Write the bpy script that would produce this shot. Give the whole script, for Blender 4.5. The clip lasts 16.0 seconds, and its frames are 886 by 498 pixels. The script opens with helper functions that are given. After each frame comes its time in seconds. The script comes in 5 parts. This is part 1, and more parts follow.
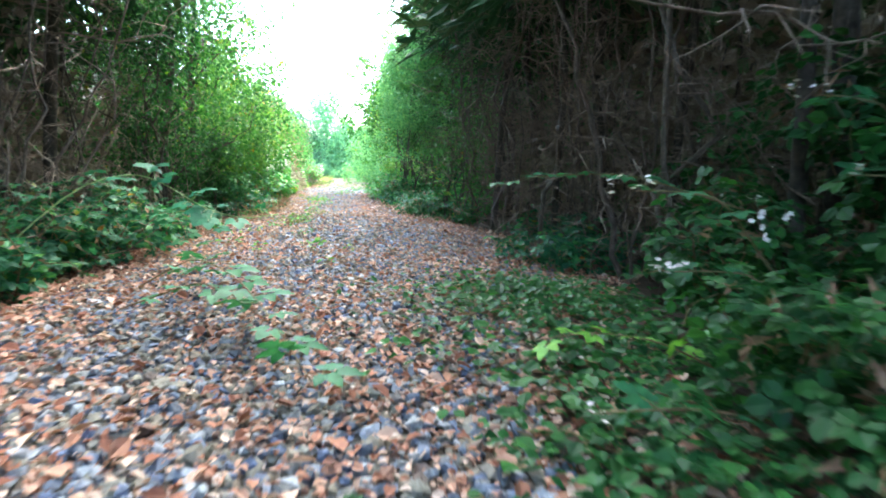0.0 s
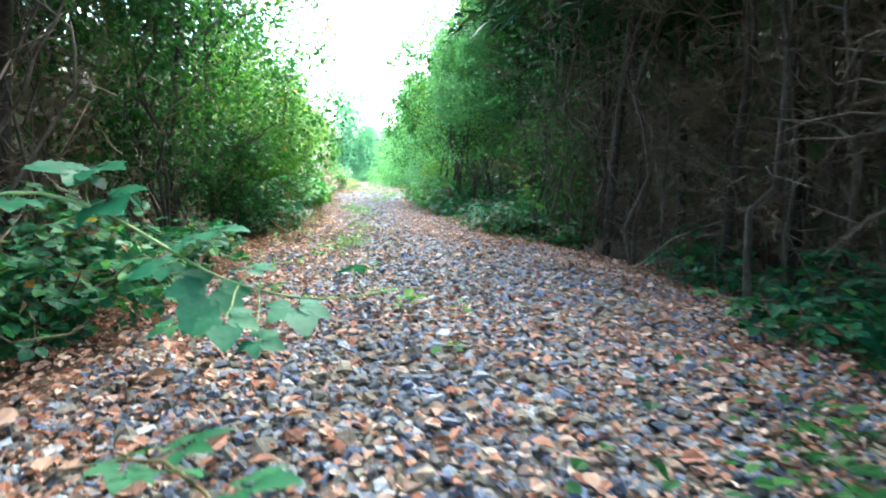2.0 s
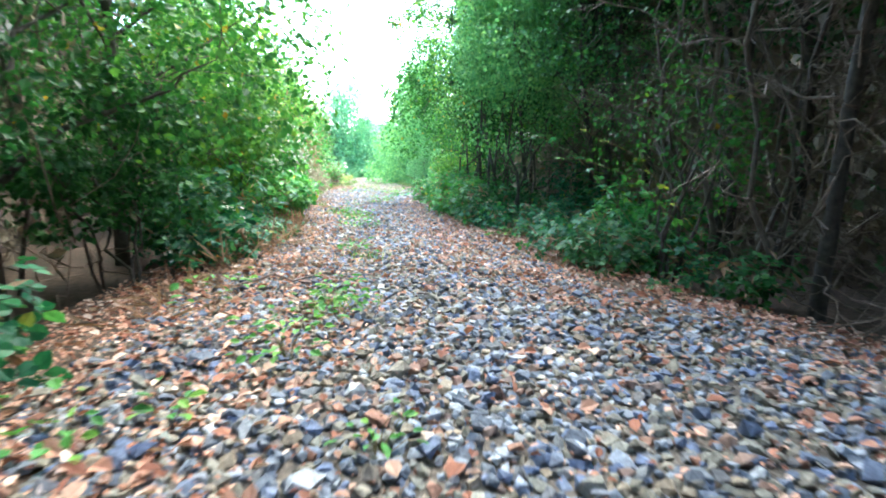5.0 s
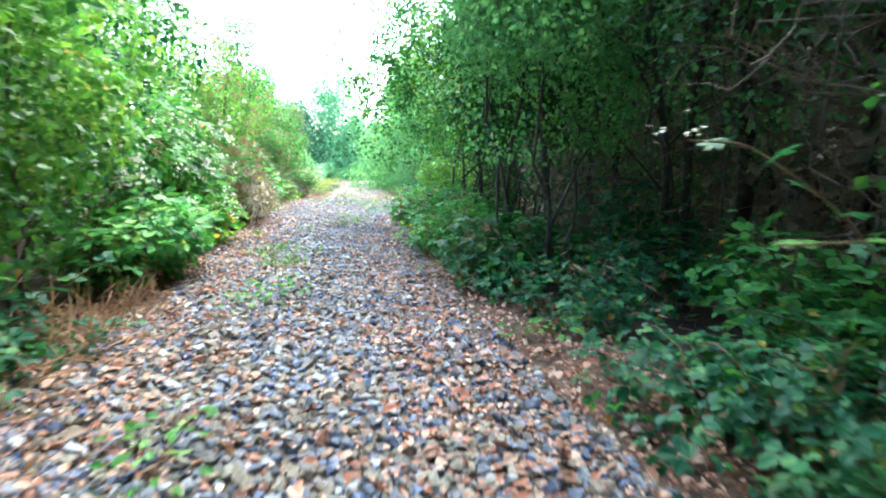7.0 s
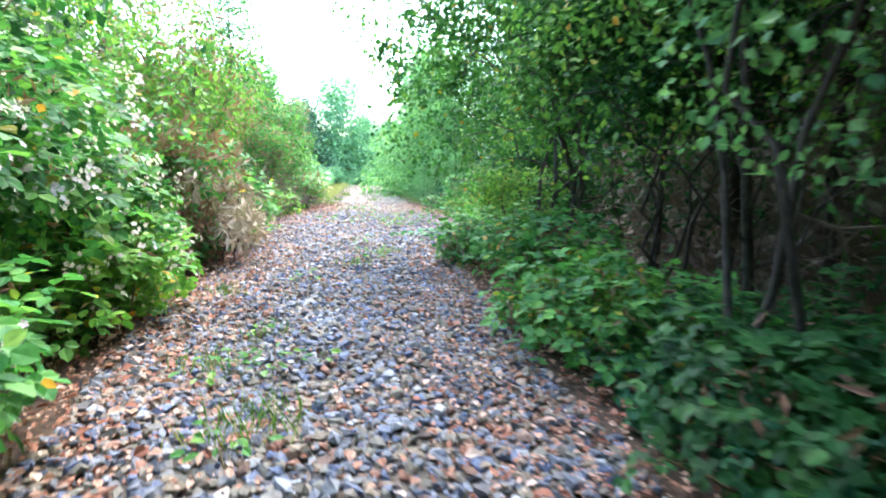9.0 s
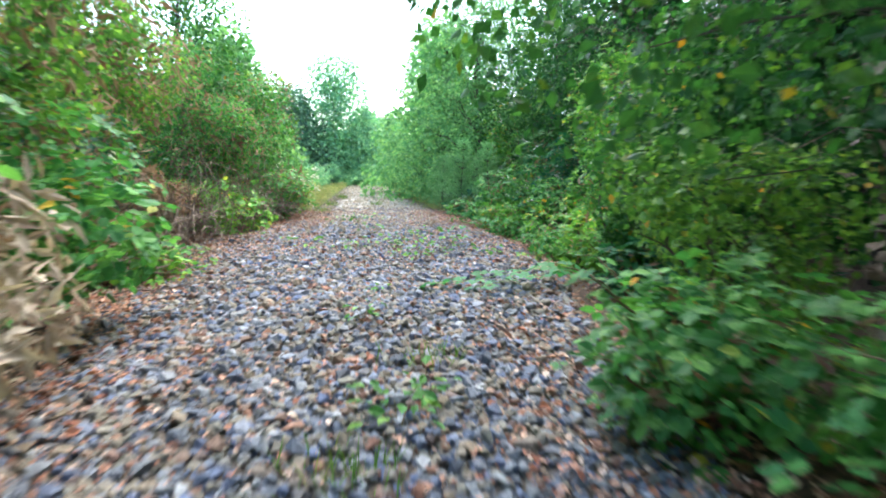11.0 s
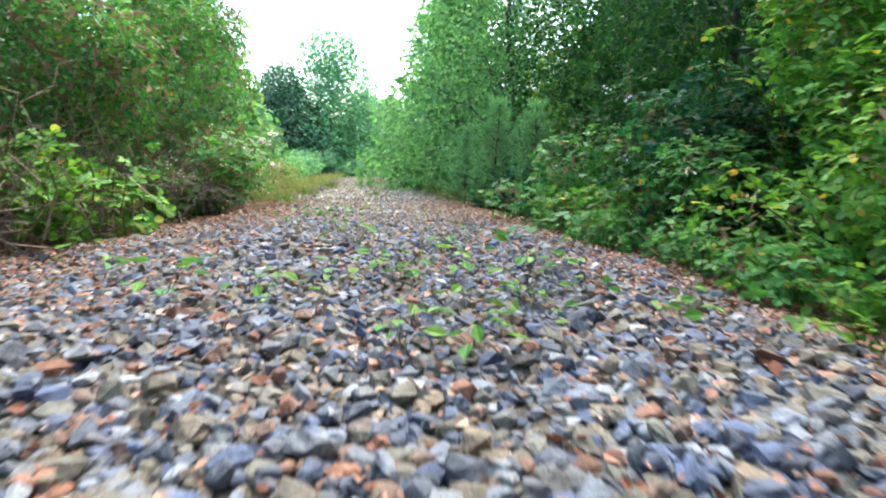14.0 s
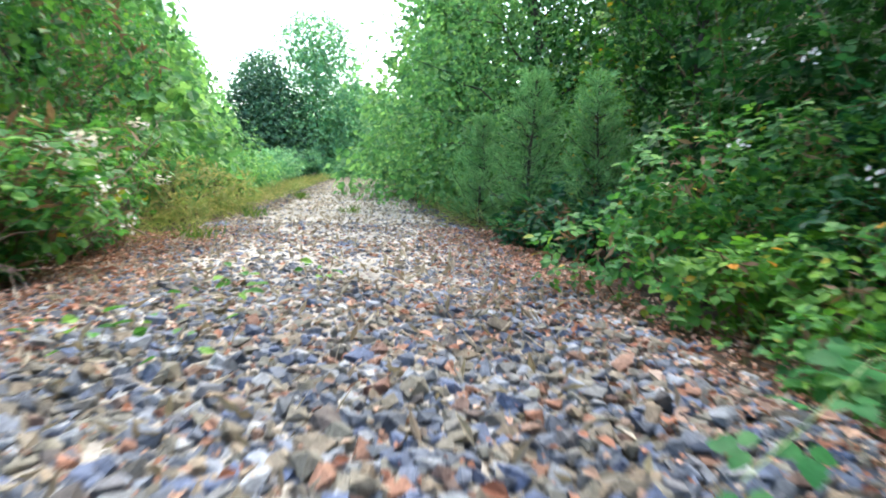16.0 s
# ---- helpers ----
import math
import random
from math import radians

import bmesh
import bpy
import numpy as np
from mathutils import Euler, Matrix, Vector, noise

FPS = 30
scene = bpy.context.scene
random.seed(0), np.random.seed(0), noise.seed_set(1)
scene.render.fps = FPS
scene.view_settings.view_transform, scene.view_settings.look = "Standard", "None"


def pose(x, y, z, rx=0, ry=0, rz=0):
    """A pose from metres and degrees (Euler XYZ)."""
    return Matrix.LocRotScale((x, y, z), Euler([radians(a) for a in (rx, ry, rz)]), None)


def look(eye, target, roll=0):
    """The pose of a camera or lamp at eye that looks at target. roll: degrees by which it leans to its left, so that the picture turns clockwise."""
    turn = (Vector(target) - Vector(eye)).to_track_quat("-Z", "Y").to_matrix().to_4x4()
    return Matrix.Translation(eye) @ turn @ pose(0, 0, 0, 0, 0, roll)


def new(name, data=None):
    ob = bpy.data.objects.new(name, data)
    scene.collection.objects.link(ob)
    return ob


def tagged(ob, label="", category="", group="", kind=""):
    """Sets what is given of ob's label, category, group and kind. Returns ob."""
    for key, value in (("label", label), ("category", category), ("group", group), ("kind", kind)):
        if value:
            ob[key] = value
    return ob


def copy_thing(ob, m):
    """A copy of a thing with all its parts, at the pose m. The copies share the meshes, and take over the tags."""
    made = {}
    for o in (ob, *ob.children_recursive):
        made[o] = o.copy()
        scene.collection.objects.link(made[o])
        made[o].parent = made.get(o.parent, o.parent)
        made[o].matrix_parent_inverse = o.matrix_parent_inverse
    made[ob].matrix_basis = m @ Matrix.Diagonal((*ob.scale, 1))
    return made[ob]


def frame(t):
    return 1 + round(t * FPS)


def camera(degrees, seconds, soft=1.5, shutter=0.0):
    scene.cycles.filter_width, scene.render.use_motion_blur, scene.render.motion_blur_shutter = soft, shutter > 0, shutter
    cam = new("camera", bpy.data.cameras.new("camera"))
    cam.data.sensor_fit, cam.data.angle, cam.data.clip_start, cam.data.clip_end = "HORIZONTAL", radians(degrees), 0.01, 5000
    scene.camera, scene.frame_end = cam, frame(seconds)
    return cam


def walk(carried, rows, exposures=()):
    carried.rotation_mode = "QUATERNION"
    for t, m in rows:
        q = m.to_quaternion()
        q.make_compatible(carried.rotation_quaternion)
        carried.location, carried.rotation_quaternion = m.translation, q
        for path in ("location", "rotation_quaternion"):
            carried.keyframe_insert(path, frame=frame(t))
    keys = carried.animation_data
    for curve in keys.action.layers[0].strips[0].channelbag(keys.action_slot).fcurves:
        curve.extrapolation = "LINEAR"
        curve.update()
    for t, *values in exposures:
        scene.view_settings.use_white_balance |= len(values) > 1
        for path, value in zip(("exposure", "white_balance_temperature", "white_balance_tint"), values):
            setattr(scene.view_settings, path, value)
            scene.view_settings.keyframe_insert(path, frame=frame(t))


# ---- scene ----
LENS = 75.0
cam = camera(LENS, 16.0, soft=1.9, shutter=0.42)
# seconds, x, y, z, rx, ry, rz
PATH = [
    (0.00, 0.200, 0.000, 0.720, 82.30, -0.60, -8.90),
    (0.50, 0.245, 0.665, 0.713, 82.40, -0.60, -8.40),
    (1.00, 0.116, 1.289, 0.698, 82.60, -0.60, -7.90),
    (1.50, -0.094, 1.789, 0.682, 82.60, -0.50, -7.50),
    (2.00, -0.296, 2.167, 0.728, 82.60, -0.60, -7.20),
    (2.50, -0.437, 2.497, 0.795, 82.60, -0.50, -7.00),
    (3.00, -0.519, 2.889, 0.806, 82.60, -0.60, -6.90),
    (3.50, -0.560, 3.374, 0.818, 82.50, -0.70, -7.00),
    (6.00, -0.120, 6.474, 0.596, 82.30, -1.50, -7.90),
    (6.50, -0.001, 7.238, 0.773, 82.30, -1.50, -8.00),
    (7.00, 0.135, 7.993, 0.856, 82.30, -1.40, -8.00),
    (7.50, 0.233, 8.772, 0.885, 82.30, -1.50, -8.00),
    (8.00, 0.257, 9.537, 0.926, 82.40, -1.50, -7.90),
    (8.50, 0.111, 10.320, 0.938, 82.50, -1.60, -7.60),
    (9.00, -0.104, 10.994, 0.920, 82.60, -1.50, -7.40),
    (9.50, -0.261, 11.701, 0.891, 82.70, -1.40, -7.40),
    (12.00, -0.050, 17.401, 0.745, 82.40, -1.40, -7.40),
    (12.50, -0.022, 18.154, 0.571, 82.30, -1.50, -7.30),
    (13.00, -0.011, 18.384, 0.459, 82.10, -1.50, -7.10),
    (13.50, 0.002, 18.598, 0.449, 82.10, -1.60, -7.00),
    (14.00, 0.026, 19.012, 0.515, 82.20, -1.60, -7.10),
    (14.50, 0.060, 19.651, 0.612, 82.10, -1.60, -7.20),
    (15.00, 0.107, 20.354, 0.648, 82.00, -1.50, -7.20),
    (15.50, 0.200, 21.165, 0.658, 81.90, -1.50, -7.30),
    (16.00, 0.312, 22.040, 0.658, 81.90, -1.50, -7.40),
]
# seconds, stops, kelvin, tint
EXPOSURES = [(0.0, 4.32, 6400, -5), (2.5, 4.12, 6150, -8), (3.5, 4.1, 6100, -9), (6.0, 4.1, 6100, -5), (7.0, 3.9, 6150, -5), (8.0, 3.9, 6250, 4), (9.5, 3.5, 6250, 5), (12.0, 2.72, 6700, -3), (13.5, 2.69, 6750, -1), (14.7, 2.74, 6900, -1), (15.5, 2.63, 6900, 1), (16.0, 2.58, 6900, 0)]
walk(cam, [(t, pose(*p)) for t, *p in PATH], EXPOSURES)

# ---- light ----
SUN_HEIGHT, SUN_TURN = 60.0, 25.0           # degrees; the turn is clockwise from +y
world = bpy.data.worlds.new("overcast_sky")
scene.world = world
world.use_nodes = True
wn = world.node_tree.nodes
sky = wn.new("ShaderNodeTexSky")
sky.sky_type, sky.sun_disc = "NISHITA", False
sky.sun_elevation, sky.sun_rotation = radians(SUN_HEIGHT), radians(SUN_TURN)
sky.air_density, sky.dust_density, sky.ozone_density = 1.0, 2.5, 0.8
wn["Background"].inputs["Strength"].default_value = 0.15
world.node_tree.links.new(sky.outputs["Color"], wn["Background"].inputs["Color"])
sun_data = bpy.data.lights.new("sun", "SUN")
sun_data.energy, sun_data.angle, sun_data.color = 0.6, radians(60), (1.0, 0.97, 0.92)
sun = new("sun", sun_data)
sun_way = Vector((math.sin(radians(SUN_TURN)) * math.cos(radians(SUN_HEIGHT)),
                  math.cos(radians(SUN_TURN)) * math.cos(radians(SUN_HEIGHT)), math.sin(radians(SUN_HEIGHT))))
sun.matrix_world = look(sun_way * 60, (0, 0, 0))


# ---- materials ----
def ramp(nodes, stops):
    r = nodes.new("ShaderNodeValToRGB")
    while len(r.color_ramp.elements) < len(stops):
        r.color_ramp.elements.new(1.0)
    for e, (p, c) in zip(r.color_ramp.elements, stops):
        e.position, e.color = p, (*c, 1.0)
    return r


def base_material(name):
    m = bpy.data.materials.new(name)
    m.use_nodes = True
    n, l = m.node_tree.nodes, m.node_tree.links
    return m, n, l, n["Principled BSDF"], n["Material Output"]


def tint(n, l, colour, scale, low, high, detail=3.0):
    """Multiplies a colour by a noise between low and high."""
    co = n.new("ShaderNodeTexCoord")
    tex = n.new("ShaderNodeTexNoise")
    tex.inputs["Scale"].default_value, tex.inputs["Detail"].default_value = scale, detail
    l.new(co.outputs["Object"], tex.inputs["Vector"])
    r = ramp(n, [(0.3, (low,) * 3), (0.7, (high,) * 3)])
    l.new(tex.outputs["Fac"], r.inputs["Fac"])
    mix = n.new("ShaderNodeMix")
    mix.data_type, mix.blend_type = "RGBA", "MULTIPLY"
    mix.inputs["Factor"].default_value = 1.0
    l.new(colour, mix.inputs["A"])
    l.new(r.outputs["Color"], mix.inputs["B"])
    return mix.outputs["Result"]


def leaf_material(name, stops, rough=0.5, through_light=0.35, object_random=False, grain=40.0):
    m, n, l, p, out = base_material(name)
    geo = n.new("ShaderNodeNewGeometry")
    r = ramp(n, stops)
    l.new(geo.outputs["Random Per Island"], r.inputs["Fac"])
    c = tint(n, l, r.outputs["Color"], 1.3, 0.72, 1.25)
    c = tint(n, l, c, grain, 0.8, 1.15)
    l.new(c, p.inputs["Base Color"])
    p.inputs["Roughness"].default_value = rough
    p.inputs["Specular IOR Level"].default_value = 0.19
    t = n.new("ShaderNodeBsdfTranslucent")
    bright = n.new("ShaderNodeMix")
    bright.data_type, bright.blend_type = "RGBA", "MULTIPLY"
    bright.inputs["Factor"].default_value = 1.0
    bright.inputs["B"].default_value = (1.35, 1.4, 0.9, 1.0)
    l.new(c, bright.inputs["A"])
    l.new(bright.outputs["Result"], t.inputs["Color"])
    mix = n.new("ShaderNodeMixShader")
    mix.inputs["Fac"].default_value = through_light
    l.new(p.outputs["BSDF"], mix.inputs[1])
    l.new(t.outputs["BSDF"], mix.inputs[2])
    l.new(mix.outputs["Shader"], out.inputs["Surface"])
    return m


def solid_material(name, stops, rough=0.8, island=False, by_object=False, grain=25.0, wide=2.0, bump=0.3, mottle=0.0):
    """Noise or a random number for each piece chooses a colour; two scales of noise stain it."""
    m, n, l, p, out = base_material(name)
    co = n.new("ShaderNodeTexCoord")
    r = ramp(n, stops)
    fine = n.new("ShaderNodeTexNoise")
    fine.inputs["Scale"].default_value, fine.inputs["Detail"].default_value = grain, 6.0
    l.new(co.outputs["Object"], fine.inputs["Vector"])
    if by_object:
        l.new(n.new("ShaderNodeObjectInfo").outputs["Random"], r.inputs["Fac"])
    elif island:
        l.new(n.new("ShaderNodeNewGeometry").outputs["Random Per Island"], r.inputs["Fac"])
    else:
        l.new(fine.outputs["Fac"], r.inputs["Fac"])
    c = tint(n, l, r.outputs["Color"], wide, 0.7, 1.2)
    c = tint(n, l, c, grain * 2.7, 0.75, 1.2, 5.0)
    if mottle:
        c = tint(n, l, c, mottle, 0.68, 1.35, 6.0)
    l.new(c, p.inputs["Base Color"])
    p.inputs["Roughness"].default_value = rough
    p.inputs["Specular IOR Level"].default_value = 0.3
    b = n.new("ShaderNodeBump")
    b.inputs["Strength"].default_value, b.inputs["Distance"].default_value = bump, 0.01
    l.new(fine.outputs["Fac"], b.inputs["Height"])
    l.new(b.outputs["Normal"], p.inputs["Normal"])
    return m


BRAMBLE = leaf_material("bramble_leaf", [(0.0, (0.012, 0.070, 0.036)), (0.45, (0.022, 0.110, 0.054)), (0.8, (0.042, 0.158, 0.060)),
                                         (0.975, (0.080, 0.220, 0.050)), (0.997, (0.30, 0.22, 0.030)), (1.0, (0.34, 0.126, 0.030))])
BRAMBLE_YOUNG = leaf_material("young_bramble_leaf", [(0.0, (0.070, 0.205, 0.042)), (0.5, (0.120, 0.310, 0.052)), (0.95, (0.240, 0.440, 0.070)), (0.985, (0.50, 0.44, 0.06)), (1.0, (0.749, 0.30, 0.04))])
WEED_LEAF = leaf_material("weed_leaf", [(0.0, (0.055, 0.175, 0.045)), (0.6, (0.095, 0.260, 0.060)), (1.0, (0.19, 0.36, 0.07))], grain=60.0)
HEDGE_LEAF = leaf_material("hedge_bramble_leaf", [(0.0, (0.036, 0.142, 0.046)), (0.5, (0.074, 0.240, 0.062)), (0.94, (0.165, 0.375, 0.072)), (0.985, (0.20, 0.32, 0.06)), (1.0, (0.50, 0.28, 0.05))])
YELLOW_LEAF = leaf_material("yellowing_bramble_leaf", [(0.0, (0.10, 0.27, 0.05)), (0.55, (0.24, 0.40, 0.06)), (0.8, (0.55, 0.45, 0.05)), (1.0, (0.62, 0.34, 0.04))], grain=60.0)
# Green paled for haze on far trees and skylight on overhanging ones.
HAZE_LIT_LEAF = leaf_material("haze_lit_leaf", [(0.0, (0.085, 0.220, 0.095)), (0.5, (0.140, 0.320, 0.125)), (1.0, (0.250, 0.440, 0.160))], through_light=0.45)
LIGHT_LEAF = leaf_material("light_broad_leaf", [(0.0, (0.055, 0.148, 0.038)), (0.5, (0.098, 0.235, 0.047)), (0.93, (0.185, 0.340, 0.062)),
                                                (0.985, (0.209, 0.316, 0.057)), (1.0, (0.628, 0.293, 0.057))], through_light=0.45)
BRAMBLE_MID = leaf_material("mid_green_bramble_leaf", [(0.0, (0.042, 0.165, 0.052)), (0.5, (0.076, 0.245, 0.064)), (0.96, (0.150, 0.362, 0.080)), (0.985, (0.252, 0.389, 0.070)), (1.0, (0.70, 0.345, 0.057))])
MID_LEAF = leaf_material("mid_broad_leaf", [(0.0, (0.026, 0.095, 0.026)), (0.5, (0.046, 0.15, 0.034)), (0.93, (0.09, 0.22, 0.045)), (0.985, (0.14, 0.25, 0.03)), (1.0, (0.42, 0.23, 0.03))], through_light=0.4)
# Haze is put into these two greens, paler and bluer for far trees.
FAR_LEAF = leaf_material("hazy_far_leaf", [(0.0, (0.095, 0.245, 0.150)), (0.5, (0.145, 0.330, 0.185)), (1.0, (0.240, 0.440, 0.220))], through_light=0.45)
HAZED_OAK_LEAF = leaf_material("hazed_oak_leaf", [(0.0, (0.050, 0.120, 0.088)), (0.6, (0.085, 0.185, 0.120)), (1.0, (0.130, 0.250, 0.140))], through_light=0.4)
VERGE = leaf_material("half_dry_verge_grass", [(0.0, (0.16, 0.24, 0.08)), (0.5, (0.28, 0.32, 0.12)), (1.0, (0.46, 0.38, 0.20))], rough=0.6)
# Dark green leaf, also put on plants whose darkness is only shade.
DARK_SHADED_LEAF = leaf_material("dark_shaded_leaf", [(0.0, (0.016, 0.065, 0.022)), (0.6, (0.028, 0.105, 0.03)), (1.0, (0.05, 0.15, 0.034))])
SHOOT_LEAF = leaf_material("shoot_leaf", [(0.0, (0.022, 0.135, 0.050)), (0.6, (0.040, 0.195, 0.064)), (1.0, (0.07, 0.265, 0.07))], grain=60.0)
STRAW = leaf_material("dry_straw", [(0.0, (0.26, 0.20, 0.155)), (0.6, (0.39, 0.32, 0.26)), (1.0, (0.50, 0.44, 0.37))], rough=0.8, through_light=0.15)
NEEDLE = leaf_material("conifer_needle", [(0.0, (0.017, 0.049, 0.018)), (0.6, (0.028, 0.077, 0.028)), (1.0, (0.070, 0.098, 0.042))], rough=0.6, through_light=0.1)
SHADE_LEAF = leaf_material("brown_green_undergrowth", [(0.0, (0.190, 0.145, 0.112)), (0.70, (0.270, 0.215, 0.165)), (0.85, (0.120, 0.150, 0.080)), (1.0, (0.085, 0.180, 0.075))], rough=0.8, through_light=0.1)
PINE_NEEDLE = leaf_material("pale_pine_needle", [(0.0, (0.119, 0.288, 0.129)), (0.6, (0.220, 0.439, 0.216)), (1.0, (0.338, 0.574, 0.273))], rough=0.5, through_light=0.35)
GRASS = leaf_material("grass_blade", [(0.0, (0.07, 0.17, 0.03)), (0.6, (0.11, 0.24, 0.04)), (1.0, (0.28, 0.30, 0.10))], rough=0.5)
PETAL = leaf_material("white_petal", [(0.0, (0.75, 0.72, 0.74)), (0.6, (0.8, 0.74, 0.78)), (1.0, (0.62, 0.48, 0.55))], rough=0.6, through_light=0.3)
SEED = leaf_material("dry_seed_head", [(0.0, (0.20, 0.11, 0.07)), (1.0, (0.36, 0.24, 0.17))], rough=0.8, through_light=0.2)
DEAD_LEAF = leaf_material("dead_leaf", [(0.0, (0.165, 0.064, 0.044)), (0.25, (0.310, 0.132, 0.088)), (0.6, (0.430, 0.235, 0.172)), (0.88, (0.500, 0.335, 0.268)),
                                        (1.0, (0.62, 0.49, 0.42))], rough=0.75, through_light=0.1)
# Dark brown that stands in for shade deep inside the wood.
WOOD_GLOOM = solid_material("woods_gloom", [(0.3, (0.06, 0.052, 0.043)), (0.6, (0.11, 0.098, 0.078)), (0.8, (0.15, 0.13, 0.105))], rough=0.9, grain=3.0, wide=0.5, bump=1.0)
FAR_WOODS = solid_material("far_green_woods", [(0.3, (0.03, 0.08, 0.02)), (0.6, (0.06, 0.15, 0.035)), (0.8, (0.09, 0.2, 0.05))], rough=0.9, grain=2.0, wide=0.3, bump=1.0)
STONE_STOPS = [(0.0, (0.072, 0.080, 0.104)), (0.12, (0.122, 0.134, 0.170)), (0.24, (0.108, 0.136, 0.232)), (0.34, (0.178, 0.192, 0.225)), (0.44, (0.166, 0.142, 0.112)),
               (0.54, (0.202, 0.192, 0.168)), (0.63, (0.248, 0.190, 0.140)), (0.71, (0.150, 0.150, 0.136)), (0.78, (0.270, 0.126, 0.084)), (0.83, (0.115, 0.102, 0.102)), (0.91, (0.215, 0.235, 0.292)), (1.0, (0.340, 0.345, 0.365))]
STONE = solid_material("ballast_stone", STONE_STOPS, rough=0.8, island=True, grain=70.0, bump=0.6, mottle=38.0)
STONE_PIECE = solid_material("single_ballast_stone", STONE_STOPS, rough=0.8, by_object=True, grain=1.6, bump=0.6, mottle=1.1)
GRIT = solid_material("ballast_grit", [(0.3, (0.045, 0.036, 0.031)), (0.5, (0.090, 0.072, 0.060)), (0.7, (0.150, 0.122, 0.102))], rough=0.95, grain=60.0, wide=2.5, bump=1.0)
BARK = solid_material("grey_brown_bark", [(0.3, (0.04, 0.032, 0.027)), (0.6, (0.08, 0.066, 0.055)), (0.8, (0.12, 0.105, 0.09))], grain=18.0, bump=0.8)
TWIG = solid_material("dead_twig", [(0.3, (0.108, 0.077, 0.059)), (0.7, (0.245, 0.184, 0.143))], grain=30.0)
DARK_BARK = solid_material("dark_conifer_bark", [(0.3, (0.040, 0.032, 0.028)), (0.6, (0.082, 0.066, 0.055)), (0.8, (0.125, 0.102, 0.085))], grain=18.0, bump=0.8)
SAPLING_BARK = solid_material("grey_sapling_bark", [(0.3, (0.070, 0.053, 0.042)), (0.6, (0.125, 0.098, 0.078)), (0.8, (0.190, 0.152, 0.122))], grain=22.0, wide=5.0, bump=0.6)
DEAD_WOOD = solid_material("pale_dead_wood", [(0.3, (0.13, 0.095, 0.08)), (0.7, (0.26, 0.19, 0.165))], grain=30.0)
# Dust colour, lightened further to stand for glare on the far bed.
GLARE_DUST = solid_material("glare_paled_dust", [(0.3, (0.27, 0.240, 0.215)), (0.5, (0.37, 0.335, 0.305)), (0.7, (0.47, 0.435, 0.40))], rough=0.95, grain=30.0, wide=1.2, bump=0.8)
BROAD_LEAF = leaf_material("broad_bramble_leaf", [(0.0, (0.014, 0.098, 0.054)), (0.6, (0.022, 0.130, 0.068)), (1.0, (0.040, 0.175, 0.080))], grain=60.0)
CANE_GREEN = solid_material("green_cane", [(0.3, (0.26, 0.40, 0.15)), (0.7, (0.42, 0.52, 0.26))], grain=20.0, wide=6.0)
CANE = solid_material("bramble_cane", [(0.3, (0.10, 0.13, 0.04)), (0.6, (0.2, 0.12, 0.07)), (0.8, (0.24, 0.16, 0.12))], grain=20.0, wide=6.0)
SOIL = solid_material("needle_litter_soil", [(0.25, (0.03, 0.022, 0.016)), (0.5, (0.07, 0.045, 0.032)), (0.75, (0.13, 0.08, 0.055))], rough=0.95, grain=28.0, wide=0.8, bump=0.8)


# ---- geometry helpers ----
rng = np.random.default_rng(7)


def mesh_of(name, verts, tris, material, smooth=False):
    """A mesh from arrays of places and triangles."""
    verts, tris = np.asarray(verts, np.float32), np.asarray(tris, np.int32)
    me = bpy.data.meshes.new(name)
    me.vertices.add(len(verts))
    me.vertices.foreach_set("co", verts.ravel())
    me.loops.add(tris.size)
    me.loops.foreach_set("vertex_index", tris.ravel())
    me.polygons.add(len(tris))
    me.polygons.foreach_set("loop_start", np.arange(0, tris.size, 3, dtype=np.int32))
    me.polygons.foreach_set("use_smooth", np.full(len(tris), smooth))
    me.update(calc_edges=True)
    me.materials.append(material)
    return me


def part(name, mesh, parent, label="", kind=""):
    ob = new(name, mesh)
    ob.parent = parent
    return tagged(ob, label=label, kind=kind)


def stem_part(name, pts, radii, sides, material, parent, label=""):
    """One stem as a part of its own."""
    pile = Pile()
    tube(pile, pts, radii, sides)
    return part(name, pile.mesh(name, material, True), parent, label)


def thing(name, x, y, z, label, category, group="", kind=""):
    ob = new(name)
    ob.empty_display_size = 0.1
    ob.location = (x, y, z)
    return tagged(ob, label=label, category=category, group=group, kind=kind)


class Pile:
    """Collects vertices and triangles."""

    def __init__(self):
        self.v, self.f, self.n = [], [], 0

    def add(self, v, f):
        self.v.append(np.asarray(v, float).reshape(-1, 3))
        self.f.append(np.asarray(f, int).reshape(-1, 3) + self.n)
        self.n += len(self.v[-1])

    def mesh(self, name, material, smooth=False):
        return mesh_of(name, np.concatenate(self.v), np.concatenate(self.f), material, smooth)


def unit(a):
    return a / np.maximum(np.linalg.norm(a, axis=-1, keepdims=True), 1e-9)


